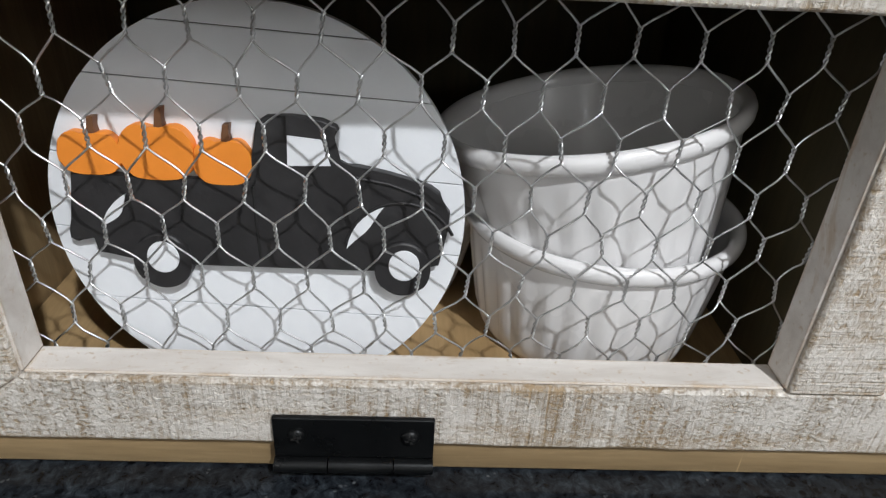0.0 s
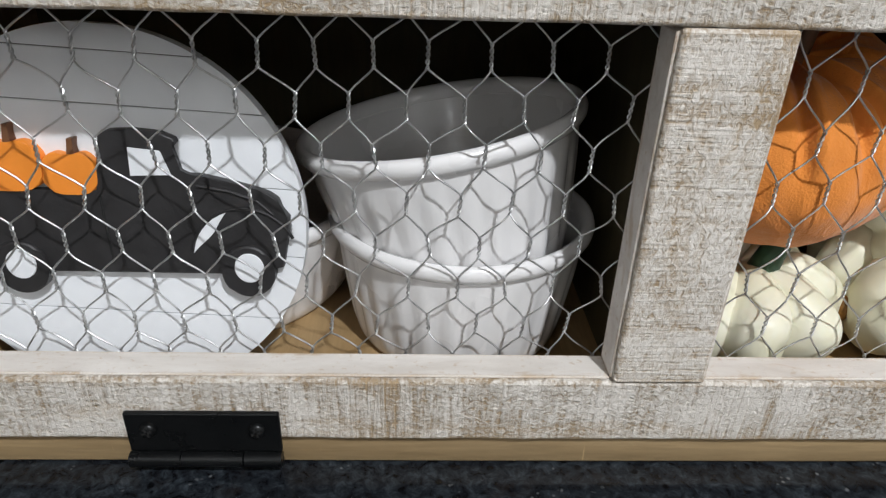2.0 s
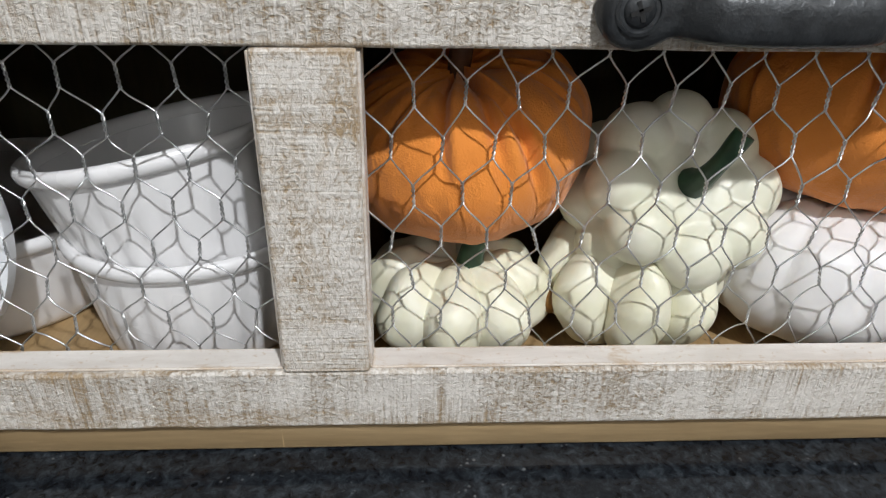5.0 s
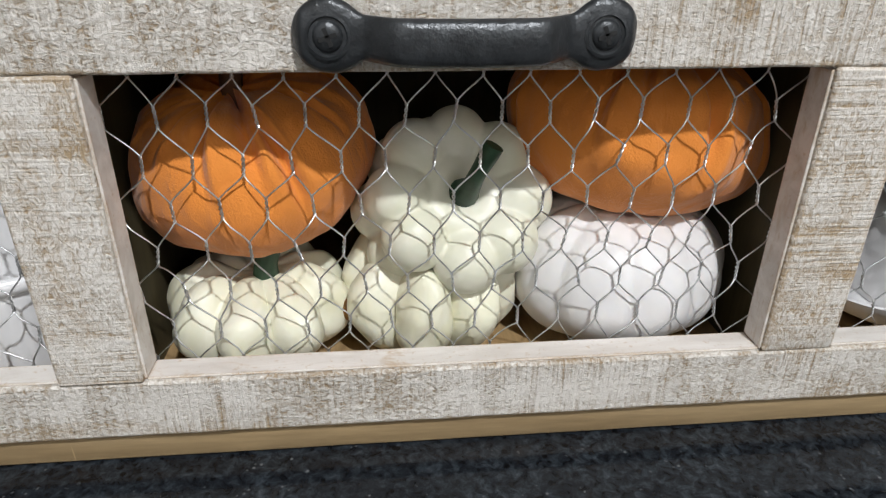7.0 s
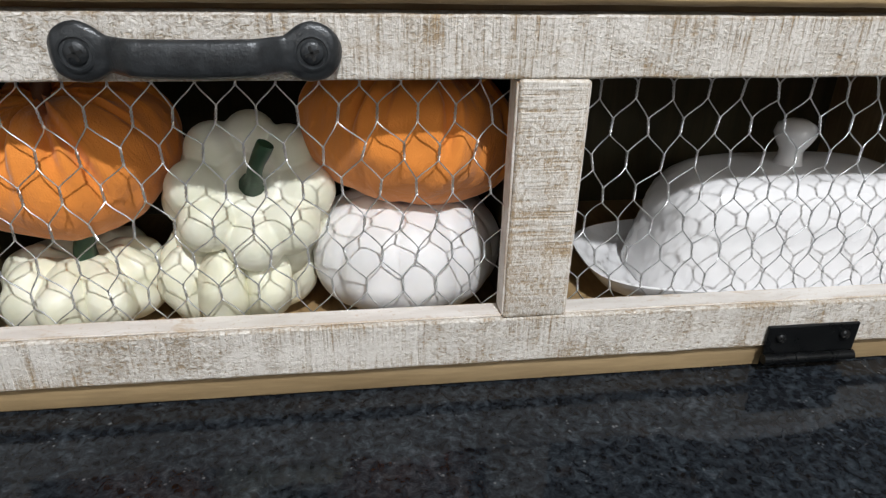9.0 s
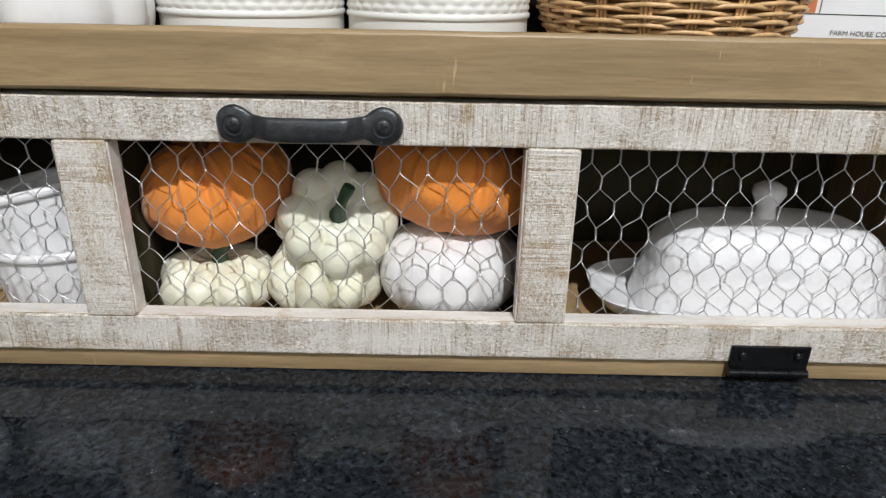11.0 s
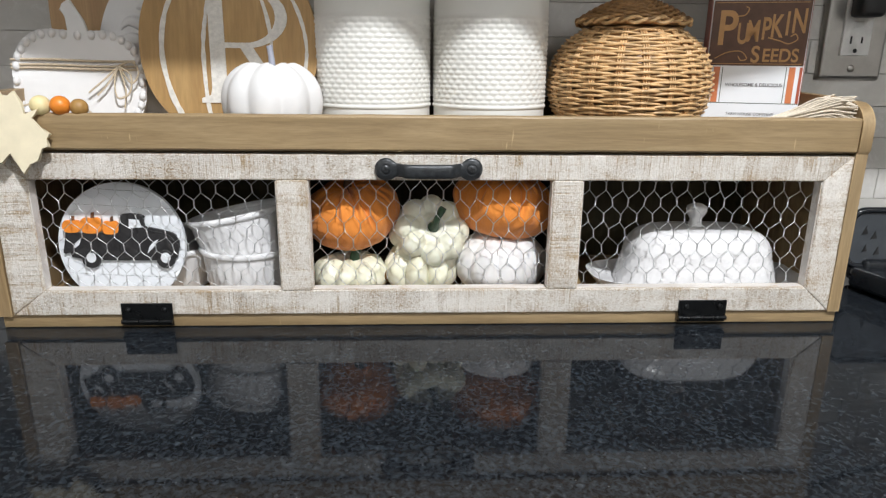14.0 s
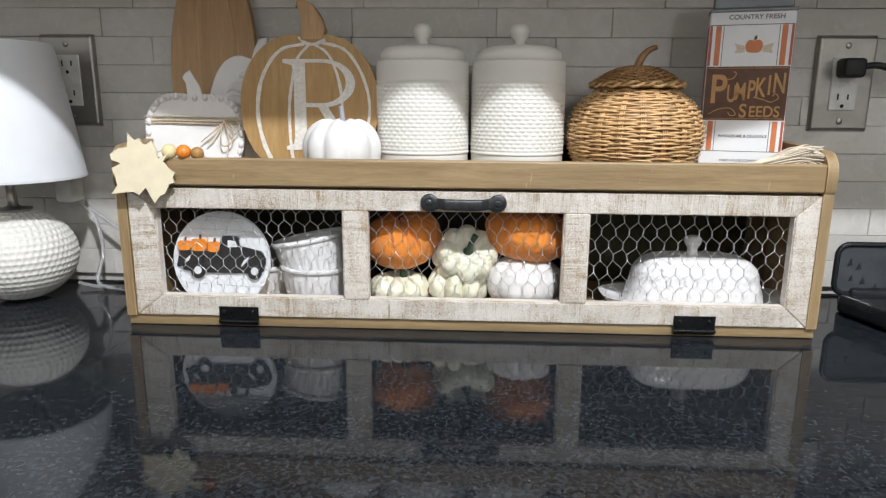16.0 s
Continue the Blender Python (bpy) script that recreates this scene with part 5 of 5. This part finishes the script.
def dimple_warp(a, r, v):
    rx, rz = 0.0690, 0.0590
    c, s = math.cos(v), math.sin(v)
    rows = 24
    k = (v + math.pi / 2) / math.pi * rows
    i = int(math.floor(k))
    count = max(6, int(56 * math.cos(-math.pi / 2 + (i + 0.5) * math.pi / rows)))
    u = a * count / (2 * math.pi) + 0.5 * (i % 2)
    d = 0.0017 * (abs(math.sin(math.pi * u)) * abs(math.sin(math.pi * k)))
    return ((rx - d) * c * math.cos(a), (rx - d) * c * math.sin(a), rz + (rz - d) * s)


part("base", lathe([(1, -1.30 + (1.30 + 1.40) * k / 180) for k in range(181)], 304, dimple_warp), CREAMWARE, lamp)
part("neck", lathe([(0.020, 0.116), (0.022, 0.119), (0.010, 0.121), (0.0060, 0.124), (0.0060, 0.150), (0.0100, 0.153), (0.0100, 0.175), (0.004, 0.178)], 24), STEEL, lamp, "polished metal neck")

bm = bmesh.new()
rings = [[bm.verts.new((r * math.cos(2 * math.pi * i / 96), r * math.sin(2 * math.pi * i / 96), z)) for i in range(96)] for r, z in ((0.0880, 0.158), (0.0882, 0.161), (0.0770, 0.243), (0.0660, 0.319), (0.0658, 0.322), (0.0640, 0.322), (0.0750, 0.243), (0.0860, 0.158))]
for k in range(len(rings)):
    p, q = rings[k], rings[(k + 1) % len(rings)]
    for i in range(96):
        j = (i + 1) % 96
        bm.faces.new((p[i], p[j], q[j], q[i]))
part("shade", bm, SHADE, lamp, "white linen shade")
part("bulb", lathe([(0.012, 0.178), (0.013, 0.185), (0.026, 0.21), (0.030, 0.23), (0.024, 0.25), (0.0005, 0.26)], 24), SHADE, lamp)

power = thing("lamp_cord", pose(0, 0, 0), "clear lamp cord looped between the wall and the lamp", "cord")
part("cable", tube(glide([(-0.536, 0.175, 0.118), (-0.520, 0.172, 0.105), (-0.470, 0.165, 0.072), (-0.430, 0.160, 0.045), (-0.420, 0.158, 0.012), (-0.450, 0.150, 0.004), (-0.500, 0.140, 0.004), (-0.535, 0.145, 0.008)], 8), 0.0024, 8), CLEAR, power)
part("cable", tube(glide([(-0.560, 0.175, 0.13), (-0.520, 0.170, 0.10), (-0.505, 0.160, 0.05), (-0.508, 0.145, 0.012), (-0.480, 0.135, 0.004), (-0.420, 0.135, 0.003), (-0.410, 0.150, 0.003)], 8), 0.0024, 8), CLEAR, power)
part("plug", block(-0.558, -0.536, 0.150, 0.183, 0.118, 0.150, 0.004, 3), OUTLETWHITE, power, "white plug")

# ---- dark appliance beside the box ----
grill = thing("grill_press", pose(0, 0, 0), "glossy black countertop grill with rounded frame and smoked panel", "appliance")


def rounded_rect(x0, x1, z0, z1, r, n=7):
    pts = []
    for cx, cz, a0 in ((x1 - r, z1 - r, 0), (x0 + r, z1 - r, 90), (x0 + r, z0 + r, 180), (x1 - r, z0 + r, 270)):
        pts += [(cx + r * math.cos(radians(a0 + 90 * k / n)), cz + r * math.sin(radians(a0 + 90 * k / n))) for k in range(n + 1)]
    return pts


GX0, GX1, GZ0, GZ1, GY = 0.4560, 0.700, 0.026, 0.0885, 0.100
loop = [Vector((x, GY, z)) for x, z in rounded_rect(GX0, GX1, GZ0, GZ1, 0.014)]
part("panel_frame", tube(loop + loop[:2], 0.0034, 10), DARKPLASTIC, grill)
panel = part("smoked_panel", plate(rounded_rect(GX0 + 0.001, GX1 - 0.001, GZ0 + 0.001, GZ1 - 0.001, 0.013), GY - 0.0005, GY + 0.0020), DARKGLASS, grill, "smoked grey panel with dark vents")
for x, z, s in ((0.472, 0.066, 0.006), (0.483, 0.061, 0.006), (0.475, 0.046, 0.005), (0.489, 0.043, 0.006), (0.505, 0.034, 0.008), (0.522, 0.036, 0.009)):
    part("vent", plate([(x - 0.5 * s, z - 0.7 * s), (x + 0.6 * s, z - 0.6 * s), (x + 0.1 * s, z + 0.8 * s)], GY - 0.0012, GY - 0.0003), SLOT, panel)
bm = bmesh.new()
foot = [(0.459, 0.096), (0.700, 0.096), (0.700, -0.060), (0.525, -0.050), (0.478, 0.028)]
low = [bm.verts.new((x, y, 0.004)) for x, y in foot]
high = [bm.verts.new((x, y, 0.027)) for x, y in foot]
bm.faces.new(low)
bm.faces.new(reversed(high))
for k in range(5):
    q = (k + 1) % 5
    bm.faces.new((low[q], low[k], high[k], high[q]))
bmesh.ops.recalc_face_normals(bm, faces=bm.faces)
bmesh.ops.bevel(bm, geom=list(bm.edges), offset=0.005, segments=3, affect="EDGES", profile=0.5)
part("body", bm, DARKPLASTIC, grill)
part("rear_support", block(0.475, 0.690, 0.092, 0.125, 0.004, 0.034, 0.005, 3), DARKPLASTIC, grill)
for x, y in ((0.480, 0.105), (0.680, 0.105), (0.675, -0.040), (0.540, -0.030)):
    part("rubber_foot", lathe([(0.008, 0.0), (0.009, 0.002), (0.009, 0.0055)], 16), RUBBER, grill, m=pose(x, y, 0))

# ---- wall tiles ----
ROW, JOINT = 0.0367, 0.0005
rnd = random.Random(21)
shapes = {}
for width in (0.09, 0.12, 0.15, 0.19):
    for kind in range(3):
        bm = block(-width / 2 + JOINT / 2, width / 2 - JOINT / 2, 0.0, 0.0075, JOINT / 2, ROW - JOINT / 2)
        for v in bm.verts:
            if v.co.y < 0.001:
                v.co.y += rnd.uniform(-0.0010, 0.0012)
        bmesh.ops.bevel(bm, geom=[e for e in bm.edges if min(q.co.y for q in e.verts) < 0.003], offset=0.0006, segments=1, affect="EDGES")
        shapes[width, kind] = mesh_of("tile", bm, TILE, False)

for j in range(1, 14):
    x = -1.0 - rnd.uniform(0, 0.1)
    while x < 0.95:
        width = rnd.choice((0.09, 0.12, 0.15, 0.19))
        ob = new("tile", shapes[width, rnd.randrange(3)])
        ob.parent = wall_back
        ob.location = (x + width / 2, WALL + rnd.uniform(-0.0008, 0.0010), 0.0079 + (j - 1) * ROW)
        x += width
